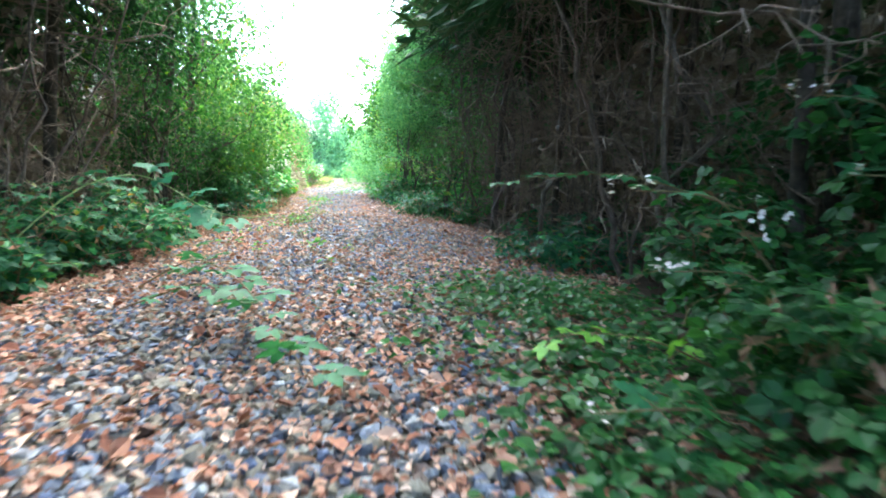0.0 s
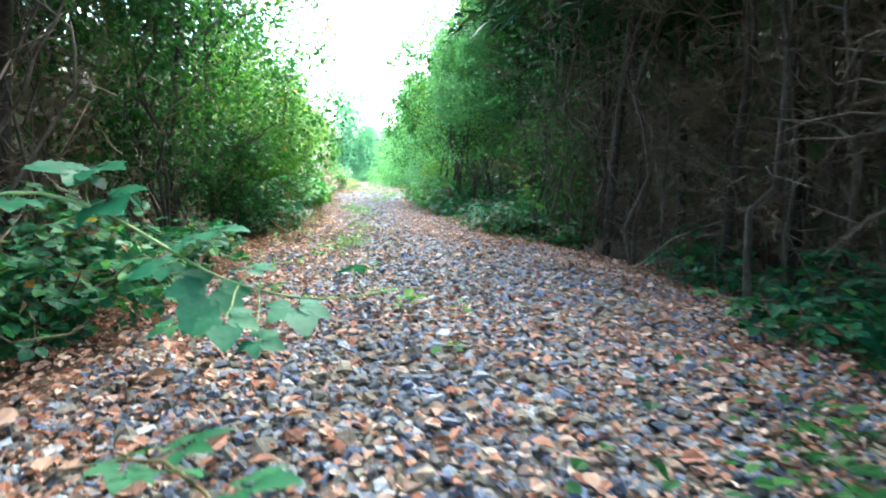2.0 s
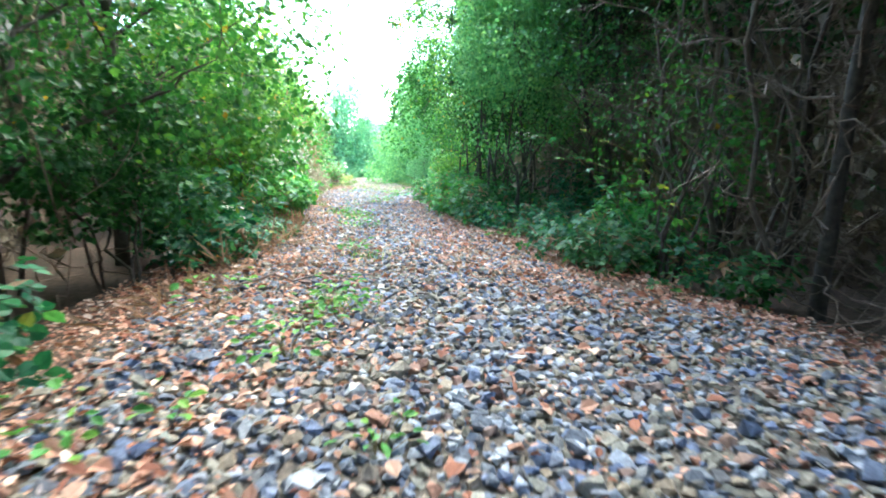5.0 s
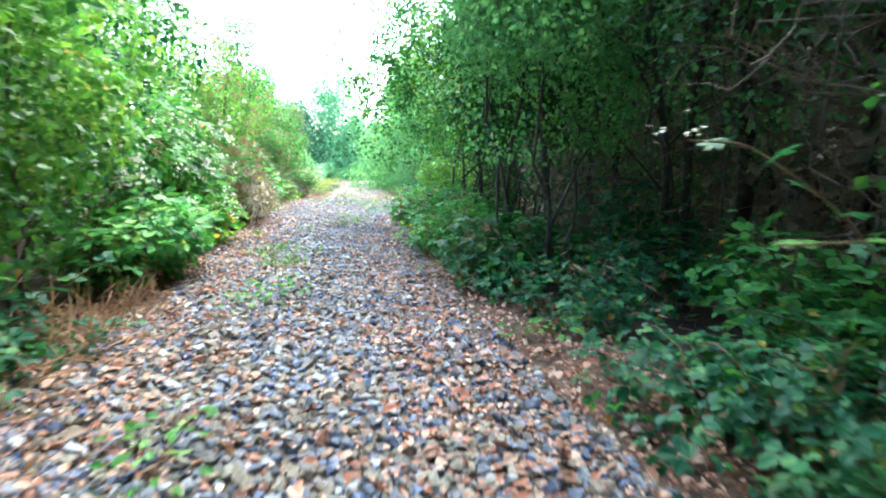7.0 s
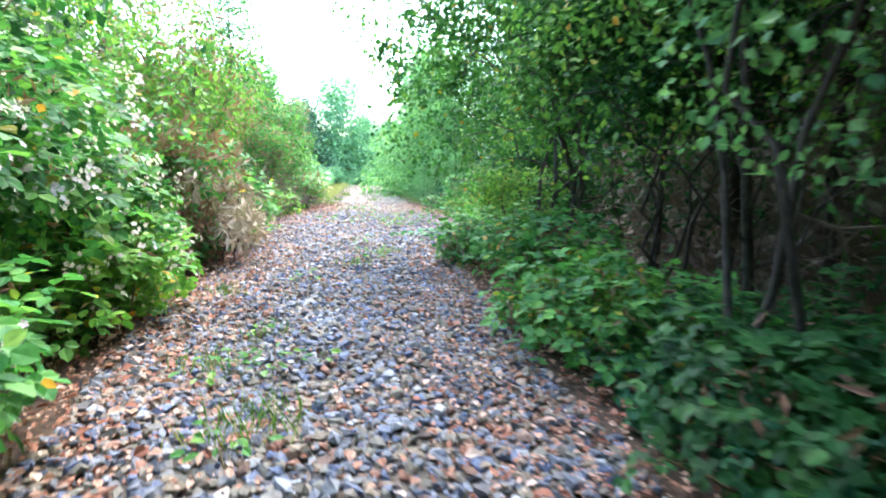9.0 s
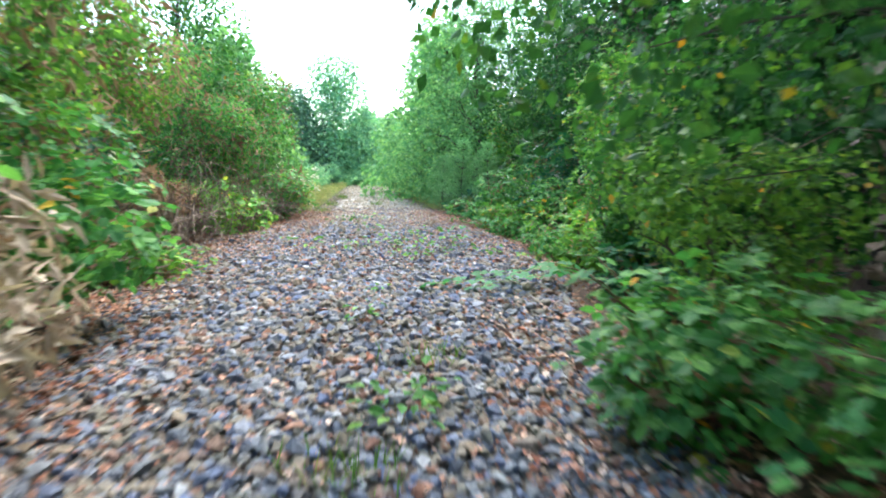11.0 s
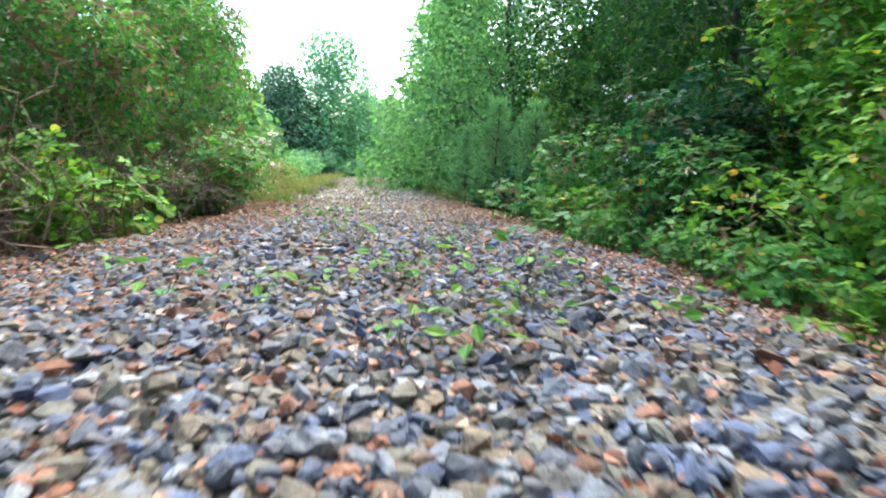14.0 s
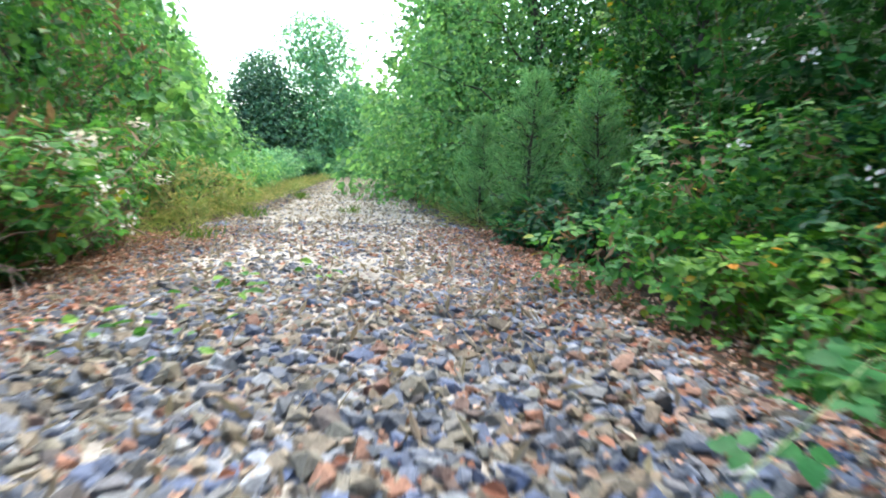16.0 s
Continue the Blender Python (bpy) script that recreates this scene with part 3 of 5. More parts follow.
def shrub(x, y, rx, ry, h, count, leaf=0.075, label="leafy shrub with light green leaves", material=None, stems_n=5, low=0.08, template=None, lumps=14, name="shrub", up=0.45, size=0.38, dry=0):
    """A broad-leaved shrub or young tree of many stems."""
    if template is None:
        template, count, leaf = DIAMOND, int(count * 2.1), leaf * 0.8
    bush = thing(name, x, y, ground_z(x, y), label, "shrub", "shrubs along the track bed")
    foliage = Pile()
    lobes = lobes_of(rx, ry, h, lumps, low, size=size)
    for k in range(stems_n):
        base = np.array([rng.normal(0, 0.1 * rx), rng.normal(0, 0.1 * ry), -0.03])
        c, r = lobes[0][k % lumps], lobes[1][k % lumps]
        stem = Pile()
        path = bent(base, c, sag=0.05 * h, wobble=0.035, steps=8)
        tube(stem, path, np.linspace(0.006 + 0.004 * h, 0.004, 8), 5)
        for i in range(5):
            tube(stem, bent(path[3 + i % 5], c + unit(rng.normal(size=3)) * r * 0.95, wobble=0.06, steps=5), np.linspace(0.005, 0.0015, 5), 3)
        part("stem", stem.mesh("stem", DARK_BARK, True), bush)
    p, w, n = shell(lobes, count, up=up)
    leaves(foliage, template, p, w, n, rng.uniform(0.6, 1.25, len(p)) * leaf)
    if dry:
        q, w, n = shell(lobes, dry, up=0.1, rough=0.9, inner=0.6)
        dead = Pile()
        leaves(dead, SPRAY, q, w + rng.normal(0, 0.6, q.shape), n, rng.uniform(0.06, 0.17, len(q)))
        part("dead_growth", dead.mesh("dead_growth", SEED), bush, "brown dead stalks and leaves among the green", "stuff")
    part("foliage", foliage.mesh("foliage", material or LIGHT_LEAF), bush)
    return bush


def tree(x, y, h, spread, count, leaf=0.09, trunk=0.06, bare=0.2, label="young broad-leaved tree in full leaf", material=None, lean=(0, 0), lumps=16, template=None, name="tree", size=0.42, taper=0.8):
    """A trunk with limbs that carry lumps of leaves."""
    if template is None:
        template, count, leaf = DIAMOND, int(count * 2.1), leaf * 0.8
    t = thing(name, x, y, ground_z(x, y), label, "tree", "trees beside the track bed")
    crown = Pile()
    top = np.array([lean[0], lean[1], h * 0.95])
    path = bent((0, 0, -0.05), top, wobble=0.012, steps=10)
    stem_part("trunk", path, np.linspace(trunk, 0.012, 10), 8, BARK, t)
    a = np.arange(lumps) * 2.4 + rng.uniform(0, 0.8, lumps)
    level = bare + (1 - bare) * (np.arange(lumps) + 0.5) / lumps
    wide = spread * 0.75 * np.clip((1.02 - level) / (1 - bare), 0.08, 1) ** taper * rng.uniform(0.6, 1.1, lumps)
    c = np.stack([np.cos(a) * wide, np.sin(a) * wide, level * h], -1) + top * level[:, None] * [1, 1, 0]
    rad = (spread * size * (1.25 - 0.6 * level) * rng.uniform(0.75, 1.25, lumps))[:, None] * [1, 1, 0.85]
    for q, r in zip(c, rad):
        s = max(0.1, q[2] / h - 0.14)
        base = np.array([np.interp(s, np.linspace(0, 1, 10), path[:, i]) for i in range(3)])
        limb = Pile()
        line = bent(base, q, sag=0.02 * h, wobble=0.05, steps=6)
        tube(limb, line, np.linspace(trunk * 0.4 * (1.1 - s), 0.004, 6), 5)
        for i in range(4):
            tube(limb, bent(line[2 + i % 4], q + unit(rng.normal(size=3)) * r, wobble=0.07, steps=5), np.linspace(0.006, 0.0018, 5), 3)
        part("limb", limb.mesh("limb", BARK, True), t)
    p, w, n = shell((c, rad), count, up=0.45)
    leaves(crown, template, p, w, n, rng.uniform(0.65, 1.25, len(p)) * leaf)
    part("crown", crown.mesh("crown", material or LIGHT_LEAF), t)
    return t


def hanging_branch(t, pts, count, leaf, material):
    """A thin limb of a tree that hangs over the track bed, sparsely leaved towards its tip."""
    base = np.array(t.location)
    pts = np.array(pts, float) - base
    u = np.linspace(0, 1, len(pts))
    fine = np.stack([np.interp(np.linspace(0, 1, 14), u, pts[:, i]) for i in range(3)], -1)
    limb, tuft = Pile(), Pile()
    tube(limb, fine, np.linspace(0.012, 0.003, 14), 5)
    for k in range(5, 14):
        end = fine[k] + rng.normal(0, 0.16, 3) - [0, 0, rng.uniform(0.05, 0.3)]
        twig = bent(fine[k], end, wobble=0.06, steps=5)
        tube(limb, twig, np.linspace(0.004, 0.0015, 5), 3)
        m = count // 9
        at = twig[rng.integers(2, 5, m)] + rng.normal(0, 0.045, (m, 3))
        n = unit(rng.normal(0, 0.5, (m, 3)) + [0, 0, 0.6])
        leaves(tuft, OVATE, at, rng.normal(size=(m, 3)) - [0, 0, 0.6], n, rng.uniform(0.6, 1.2, m) * leaf)
    part("hanging_leaves", tuft.mesh("hanging_leaves", material), part("hanging_limb", limb.mesh("hanging_limb", BARK, True), t))


def young_pine(x, y, h, spread, label="young feathery pine with pale blue-green needles"):
    """A small pine: whorls of rising boughs, each a brush of long soft needles."""
    t = thing("young_pine", x, y, float(ground_z(x, y)), label, "pine", "young pines beside the track bed")
    path = bent((0, 0, -0.03), (rng.normal(0, 0.06), rng.normal(0, 0.06), h), wobble=0.012, steps=8)
    stem_part("trunk", path, np.linspace(0.012 + 0.008 * h, 0.004, 8), 6, BARK, t)
    levels = np.linspace(0.1, 0.97, int(h / 0.17) + 3)
    for k, s in enumerate(levels):
        base = np.array([np.interp(s, np.linspace(0, 1, 8), path[:, i]) for i in range(3)])
        for a in np.arange(6) * 1.047 + 0.5 * k + rng.normal(0, 0.15, 6):
            reach = spread * (1.08 - s) ** 0.75 * rng.uniform(0.65, 1.1)
            end = base + [math.cos(a) * reach, math.sin(a) * reach, reach * rng.uniform(0.25, 0.75) + 0.04]
            line = bent(base, end, sag=-0.06 * reach, wobble=0.03, steps=6)
            bough = Pile()
            tube(bough, line, np.linspace(0.006, 0.002, 6), 3)
            needles = Pile()
            m = int(45 + 110 * reach)
            u = rng.uniform(0.15, 1.0, m) * 5
            i = np.minimum(u.astype(int), 4)
            at = line[i] + (line[i + 1] - line[i]) * (u - i)[:, None]
            out = unit(unit(end - base) * 0.75 + rng.normal(0, 0.5, (m, 3)))
            leaves(needles, NEEDLES, at, out, rng.normal(size=(m, 3)), rng.uniform(0.07, 0.13, m))
            part("needles", needles.mesh("needles", PINE_NEEDLE), part("bough", bough.mesh("bough", BARK), t), "soft pale needles", "stuff")
    return t


def bare_branch(pts, radius, label):
    """A bare dead branch with a few forked twigs."""
    pts = np.array(pts, float)
    u = np.linspace(0, 1, len(pts))
    fine = np.stack([np.interp(np.linspace(0, 1, 12), u, pts[:, i]) for i in range(3)], -1)
    fine[1:-1] = (fine[:-2] + 2 * fine[1:-1] + fine[2:]) / 4 + rng.normal(0, 0.012, (10, 3))
    base = fine[0].copy()
    t = thing("bare_branch", *base, label, "branch")
    stem_part("stem", fine - base, np.linspace(radius, radius * 0.35, 12), 6, DEAD_WOOD, t)
    for k in (3, 5, 7, 8, 10):
        end = fine[k] + unit(fine[k] - fine[k - 2] + rng.normal(0, 0.05, 3)) * rng.uniform(0.2, 0.5)
        stem_part("twig", bent(fine[k] - base, end - base, wobble=0.06, steps=5), np.linspace(radius * 0.4, 0.001, 5), 4, DEAD_WOOD, t)
    return t


def dead_branches(count):
    """Bare side branches with forked twigs, one metre long, along +x."""
    out = []
    for _ in range(count):
        pile = Pile()
        line = bent((0, 0, 0), (1, rng.normal(0, 0.12), rng.normal(-0.05, 0.15)), sag=rng.normal(0, 0.08), wobble=0.045, steps=7)
        tube(pile, line, np.linspace(0.009, 0.003, 7), 3)
        for _ in range(5):
            k = rng.integers(1, 6)
            end = line[k] + unit(np.array([0.8, 0, 0]) + rng.normal(0, 0.7, 3)) * rng.uniform(0.15, 0.5)
            twig = bent(line[k], end, wobble=0.08, steps=4)
            tube(pile, twig, np.linspace(0.005, 0.0015, 4), 3)
            tube(pile, bent(twig[2], twig[2] + unit(end - line[k] + rng.normal(0, 0.3, 3)) * 0.18, wobble=0.06, steps=3), np.linspace(0.003, 0.001, 3), 3)
        out.append(pile.mesh("dead_branch", TWIG, True))
    return out


DEAD_BRANCHES = dead_branches(8)


def conifer(x, y, h, label="dark plantation conifer with bare dead lower branches", dead=18, crown_from=0.36, spread=1.6, count=2700):
    """A plantation conifer: straight trunk, dead twigs below, boughs of needles above."""
    t = thing("conifer", x, y, ground_z(x, y), label, "tree", "conifers of the plantation")
    crown = Pile()
    path = bent((0, 0, -0.05), (rng.normal(0, 0.2), rng.normal(0, 0.2), h), wobble=0.006, steps=9)
    stem_part("trunk", path, np.linspace(0.0052 * h, 0.008, 9), 7, DARK_BARK, t)
    for k in range(dead):
        z = 0.1 + crown_from * h * 1.2 * (k + rng.random()) / dead
        b = part("dead_branch", DEAD_BRANCHES[rng.integers(len(DEAD_BRANCHES))], t)
        b.matrix_basis = pose(0, 0, z, rng.uniform(0, 360), rng.normal(0, 14), rng.uniform(0, 360)) @ Matrix.Scale(rng.uniform(0.7, 1.7), 4)
    z = crown_from * h + (1 - crown_from) * h * rng.random(count) ** 1.15
    reach = spread * (1.08 - (z / h - crown_from) / (1 - crown_from)) * rng.uniform(0.15, 1.0, count) ** 0.6
    a = rng.uniform(0, 6.28, count)
    place = np.stack([np.cos(a) * reach, np.sin(a) * reach, z - 0.22 * reach + rng.normal(0, 0.06, count)], -1)
    way = np.stack([np.cos(a), np.sin(a), np.full(count, -0.35)], -1) + rng.normal(0, 0.5, (count, 3))
    leaves(crown, SPRAY, place, way, unit(rng.normal(0, 0.5, (count, 3)) + [0, 0, 1]), rng.uniform(0.24, 0.48, count))
    part("crown", crown.mesh("crown", NEEDLE), t)
    return t


def shoot(path, size, label, leaf_step=0.13, material=None, radius=0.004, template=None, blossom=0, petal=0.0115):
    """A single bramble cane that reaches over the stones, each of its leaves a part."""
    path = np.array(path, float)
    u = np.linspace(0, 1, len(path))
    fine = np.stack([np.interp(np.linspace(0, 1, 14), u, path[:, i]) for i in range(3)], -1)
    fine[1:-1] = (fine[:-2] + 2 * fine[1:-1] + fine[2:]) / 4
    base = fine[0].copy()
    s = thing("bramble_shoot", *base, label, "bramble shoot")
    stem_part("cane", fine - base, np.linspace(radius, radius * 0.5, 14), 6, CANE_GREEN if material is SHOOT_LEAF else CANE, s, "thin prickly cane")
    at, out, normal, sizes = cane_leaves(fine - base, leaf_step, size, 0.6)
    for k in range(len(at)):
        one = Pile()
        tip = at[k] + out[k] * sizes[k] * 0.15
        leaves(one, template or FIVE_FOLD, tip[None], out[k][None], normal[k][None], sizes[k:k + 1])
        stalk = Pile()
        tube(stalk, np.stack([at[k], tip + out[k] * sizes[k] * 0.22]), [0.0018, 0.0012], 3)
        leaf = part("leaf", one.mesh("leaf", material or BRAMBLE, True), s)
        part("leaf_stalk", stalk.mesh("leaf_stalk", CANE), leaf)
    if blossom:
        heads = Pile()
        way = unit(fine[-1] - fine[-3])
        flower_heads(heads, fine[-1] - base + way * np.linspace(-0.02, 0.06, blossom)[:, None] + [0, 0, 0.012], petal, 0.014)
        part("blossom", heads.mesh("blossom", PETAL), s, "head of white bramble flowers", "stuff")
    return s


def leaf_spray(path, blades, label, material=None, radius=0.0045):
    """A cane that carries a few broad leaves, each given by its middle, the way it points and its size."""
    path = np.array(path, float)
    u = np.linspace(0, 1, len(path))
    fine = np.stack([np.interp(np.linspace(0, 1, 24), u, path[:, i]) for i in range(3)], -1)
    fine[1:-1] = (fine[:-2] + 2 * fine[1:-1] + fine[2:]) / 4
    base = fine[0].copy()
    s = thing("bramble_shoot", *base, label, "bramble shoot")
    stem_part("cane", fine - base, np.linspace(radius, radius * 0.5, 24), 6, CANE_GREEN, s, "pale green prickly cane")
    for middle, way, size in blades:
        way = unit(np.array(way, float))
        foot = np.array(middle) - way * 0.5 * size
        one, stalk = Pile(), Pile()
        normal = unit(np.array([0, -0.35, 1.0]) + rng.normal(0, 0.14, 3))
        leaves(one, BROAD_FIVE, (foot - base)[None], way[None], normal[None], np.array([0.9 * size]))
        near = fine[np.argmin(np.linalg.norm(fine - foot, axis=1))]
        tube(stalk, bent(near - base, foot + way * 0.22 * size - base, wobble=0.03, steps=4), [0.0022, 0.002, 0.0017, 0.0015], 4)
        leaf = part("leaf", one.mesh("leaf", material or BROAD_LEAF, True), s)
        part("leaf_stalk", stalk.mesh("leaf_stalk", CANE_GREEN), leaf)
    return s


def weed(x, y, h, count, leaf, material, label="small green weed growing between the ballast stones"):
    """A small broad-leaved weed: short stems, a leaf at each tip."""
    w = thing("weed", x, y, float(ground_z(x, y)) + 0.01, label, "weed", "weeds on the track bed")
    foliage = Pile()
    a = rng.uniform(0, 6.28, count)
    r = rng.uniform(0.2, 1.0, count) * h * 1.1
    tip = np.stack([np.cos(a) * r, np.sin(a) * r, h * rng.uniform(0.25, 1.0, count)], -1)
    for q in tip[: min(count, 8)]:
        stem_part("stalk", bent((0, 0, -0.015), q, sag=0.1 * h, wobble=0.05, steps=4), np.linspace(0.002, 0.001, 4), 3, CANE, w)
    out = np.stack([np.cos(a), np.sin(a), rng.normal(0, 0.25, count)], -1)
    leaves(foliage, OVATE, tip, out, unit(rng.normal(0, 0.35, (count, 3)) + [0, 0, 1]), rng.uniform(0.6, 1.2, count) * leaf)
    part("foliage", foliage.mesh("foliage", material), w)
    return w


def grass(x, y, h, count, spread=0.12):
    g = thing("grass_tuft", x, y, float(ground_z(x, y)), "tuft of pale green grass on the ballast", "grass", "grass tufts on the track bed")
    blades = Pile()
    a = rng.uniform(0, 6.28, count)
    base = rng.normal(0, spread * 0.5, (count, 3)) * [1, 1, 0]
    way = np.stack([np.cos(a) * 0.5, np.sin(a) * 0.5, np.full(count, 0.9)], -1) + rng.normal(0, 0.2, (count, 3))
    leaves(blades, BLADE, base, way, rng.normal(size=(count, 3)), rng.uniform(0.4, 1.1, count) * h)
    part("blade_clump", blades.mesh("blade_clump", GRASS), g, kind="stuff")
    return g


def ivy(x, y, rx, ry, count, label="low ivy creeping over leaf litter"):
    p = rng.normal(0, 0.45, (count, 2)) * [rx, ry]
    px, py = x + p[:, 0], y + p[:, 1]
    place = np.stack([p[:, 0], p[:, 1], ground_z(px, py) - ground_z(x, y) + rng.uniform(0.02, 0.11, count)], -1)
    plant = thing("ivy", x, y, float(ground_z(x, y)), label, "ivy")
    foliage = Pile()
    n = unit(rng.normal(0, 0.3, (count, 3)) + [0, 0, 1])
    leaves(foliage, leaflet(1, 0.46), place, np.cross(n, rng.normal(size=(count, 3))), n, rng.uniform(0.025, 0.06, count))
    part("foliage", foliage.mesh("foliage", DARK_SHADED_LEAF), plant)
    for a in np.arange(5) * 1.26:
        end = np.array([math.cos(a) * rx * 0.8, math.sin(a) * ry * 0.8, 0.03])
        stem_part("runner", bent((0, 0, 0.02), end, sag=0.02, wobble=0.05, steps=8), np.linspace(0.004, 0.002, 8), 4, CANE, plant)
    return plant


def thicket(name, label, x0, x1, y0, y1, h, count, size, material, template=None, floor=0.0):
    """Dense undergrowth that nobody could count, filling a block of the wood."""
    pile = Pile()
    place = np.stack([rng.uniform(x0, x1, count), rng.uniform(y0, y1, count), np.zeros(count)], -1)
    top = h * (0.75 + 0.25 * np.sin(1.3 * place[:, 1] + place[:, 0]) * np.sin(0.6 * place[:, 1]))
    place[:, 2] = ground_z(place[:, 0], place[:, 1]) + floor + rng.random(count) * (top - floor)
    n = unit(rng.normal(size=(count, 3)) + [0, 0, 0.4])
    leaves(pile, template or DIAMOND, place, rng.normal(size=(count, 3)), n, rng.uniform(0.6, 1.3, count) * size)
    return tagged(new(name, pile.mesh(name, material)), label, "undergrowth", kind="stuff")


def brushwood(x0, x1, y0, y1, h, count):
    """A tangle of thin dead stems and twigs in the shade."""
    pile = Pile()
    for _ in range(count):
        a = np.array([rng.uniform(x0, x1), rng.uniform(y0, y1), 0.0])
        a[2] = ground_z(a[0], a[1]) + rng.uniform(0, 0.6) * h
        b = a + rng.normal(0, 1, 3) * [0.35, 0.5, 0.35] + [0, 0, rng.uniform(0.1, 0.7)]
        tube(pile, bent(a, b, sag=rng.normal(0, 0.08), wobble=0.07, steps=6), np.linspace(rng.uniform(0.003, 0.009), 0.0015, 6), 3)
    return tagged(new("brushwood", pile.mesh("brushwood", TWIG, True)), "tangle of thin dead grey-brown twigs under the conifers", "brushwood", kind="stuff")


def woods_backing(name, points, height, label, material):
    """An uneven backing sheet that closes the woods behind and stops the view."""
    pts = np.array(points, float)
    s = np.r_[0, np.cumsum(np.linalg.norm(np.diff(pts, axis=0), axis=1))]
    u = np.linspace(0, s[-1], int(s[-1] / 0.5) + 2)
    x, y = np.interp(u, s, pts[:, 0]), np.interp(u, s, pts[:, 1])
    rows = 16
    k = np.linspace(0, 1, rows)
    hh = height * (1 + 0.18 * np.sin(0.9 * u) * np.sin(0.37 * u + 1) + 0.08 * rng.random(len(u)))
    X = x[:, None] + rng.normal(0, 0.35, (len(u), rows))
    Y = y[:, None] + rng.normal(0, 0.35, (len(u), rows))
    Z = hh[:, None] * k[None] - 0.3 + rng.normal(0, 0.15, (len(u), rows))
    v = np.stack([X, Y, Z], -1).reshape(-1, 3)
    i, j = np.meshgrid(np.arange(len(u) - 1), np.arange(rows - 1), indexing="ij")
    p = i * rows + j
    f = np.concatenate([np.stack([p, p + 1, p + rows + 1], -1).reshape(-1, 3), np.stack([p, p + rows + 1, p + rows], -1).reshape(-1, 3)])
    return tagged(new(name, mesh_of(name, v, f, material)), label, "backdrop", kind="structure")


def dead_sapling(x, y, h, lean, radius, twigs):
    """A slender dead stem that wavers upward, with bare forked side branches."""
    t = thing("dead_sapling", x, y, float(ground_z(x, y)), "slender dead grey-brown sapling with bare forked twigs", "sapling", "dead saplings at the edge of the wood")
    path = bent((0, 0, -0.04), (*lean, h), sag=0.0, wobble=0.022, steps=11)
    stem_part("trunk", path, np.linspace(radius, radius * 0.35, 11), 6, SAPLING_BARK, t)
    for k in range(twigs):
        at = path[1 + int(8.5 * (k + rng.random()) / twigs)]
        b = part("dead_branch", DEAD_BRANCHES[rng.integers(len(DEAD_BRANCHES))], t)
        b.matrix_basis = pose(*at, rng.uniform(0, 360), rng.normal(-12, 22), rng.uniform(0, 360)) @ Matrix.Scale(rng.uniform(0.35, 1.0), 4)
    return t


# ---- the plantation on both sides ----
def build_woods():
    made = [conifer(2.9, 4.5, 8.5), conifer(3.4, 8.6, 9.5), conifer(4.2, 1.2, 9.0, dead=18), conifer(2.5, 6.4, 7.5, dead=20, count=2000)]
    spots = [(2.5, 2.7), (3.6, 5.8), (4.9, 3.7), (5.2, 7.2), (3.1, 10.4), (4.8, 9.8), (2.9, 12.6), (4.3, 12.2), (3.3, 14.8), (5.1, 14.4), (3.1, 17.0), (4.5, 16.9),
             (6.2, 5.4), (6.6, 9.0), (6.3, 12.4), (6.8, 16.2), (6.4, 1.8), (2.4, 0.2), (4.6, -1.2), (2.8, -2.4), (6.0, -2.0), (5.9, 19.0), (4.6, 19.9), (6.7, 21.9), (5.4, 23.4),
             (-3.6, 1.4), (-3.3, 3.8), (-4.4, 3.0), (-3.7, 6.4), (-5.2, 5.2), (-4.9, 8.0), (-3.7, 9.0), (-5.9, 1.6), (-4.6, -0.8), (-2.9, -1.6), (-5.6, 10.4), (-6.8, 7.2), (-6.6, 3.6),
             (-4.6, 11.0), (-5.6, 13.2), (-7.2, 11.6), (2.2, 8.0), (-2.8, 5.6)]
    for i, (x, y) in enumerate(spots):
        s = 0.85 + 0.3 * rng.random()
        c = copy_thing(made[i % 4], pose(x, y, float(ground_z(x, y)), 0, 0, rng.uniform(0, 360)))
        c.scale = (s, s, s * rng.uniform(0.95, 1.1))


build_woods()
# Dark sheets added behind the trees supply the wood's gloom and hide the horizon.
woods_backing("woods_backing_right", [(1, -9), (7, -8), (8.6, 0), (8.6, 26), (7.5, 40)], 6.0, "dark backing sheet for the gloom inside the conifer wood", WOOD_GLOOM)
woods_backing("woods_backing_left", [(1, -9), (-6, -8), (-8.4, 0), (-8.4, 16), (-7.5, 26), (-8.5, 40)], 4.6, "dark backing sheet for the gloom inside the wood", WOOD_GLOOM)
woods_backing("woods_far", [(7.5, 40), (12, 62), (2, 78), (-14, 72), (-10, 50), (-8.5, 40)], 4.6, "distant green trees that close the view", FAR_WOODS)
thicket("undergrowth", "brown shaded undergrowth below the conifers", 3.0, 7.5, -3.0, 19.0, 3.4, 19000, 0.17, SHADE_LEAF)
thicket("undergrowth", "brown shaded undergrowth below the trees", -7.5, -3.0, -3.0, 14.0, 3.2, 14000, 0.17, SHADE_LEAF)
thicket("undergrowth", "dark leafy undergrowth behind the bramble bank", 3.6, 8.0, 18.5, 40.0, 3.6, 15000, 0.2, DARK_SHADED_LEAF)
thicket("undergrowth", "leafy undergrowth behind the hedge", -8.0, -3.6, 14.0, 40.0, 2.6, 14000, 0.2, DARK_SHADED_LEAF)
for k in range(34):
    x, y = 2.0 + 1.5 * rng.random() ** 1.3, 3.0 + 7.0 * (k + rng.random()) / 34
    dead_sapling(x, y, rng.uniform(2.4, 5.0), (rng.normal(-0.1, 0.35), rng.normal(0, 0.35)), rng.uniform(0.010, 0.026), 9)
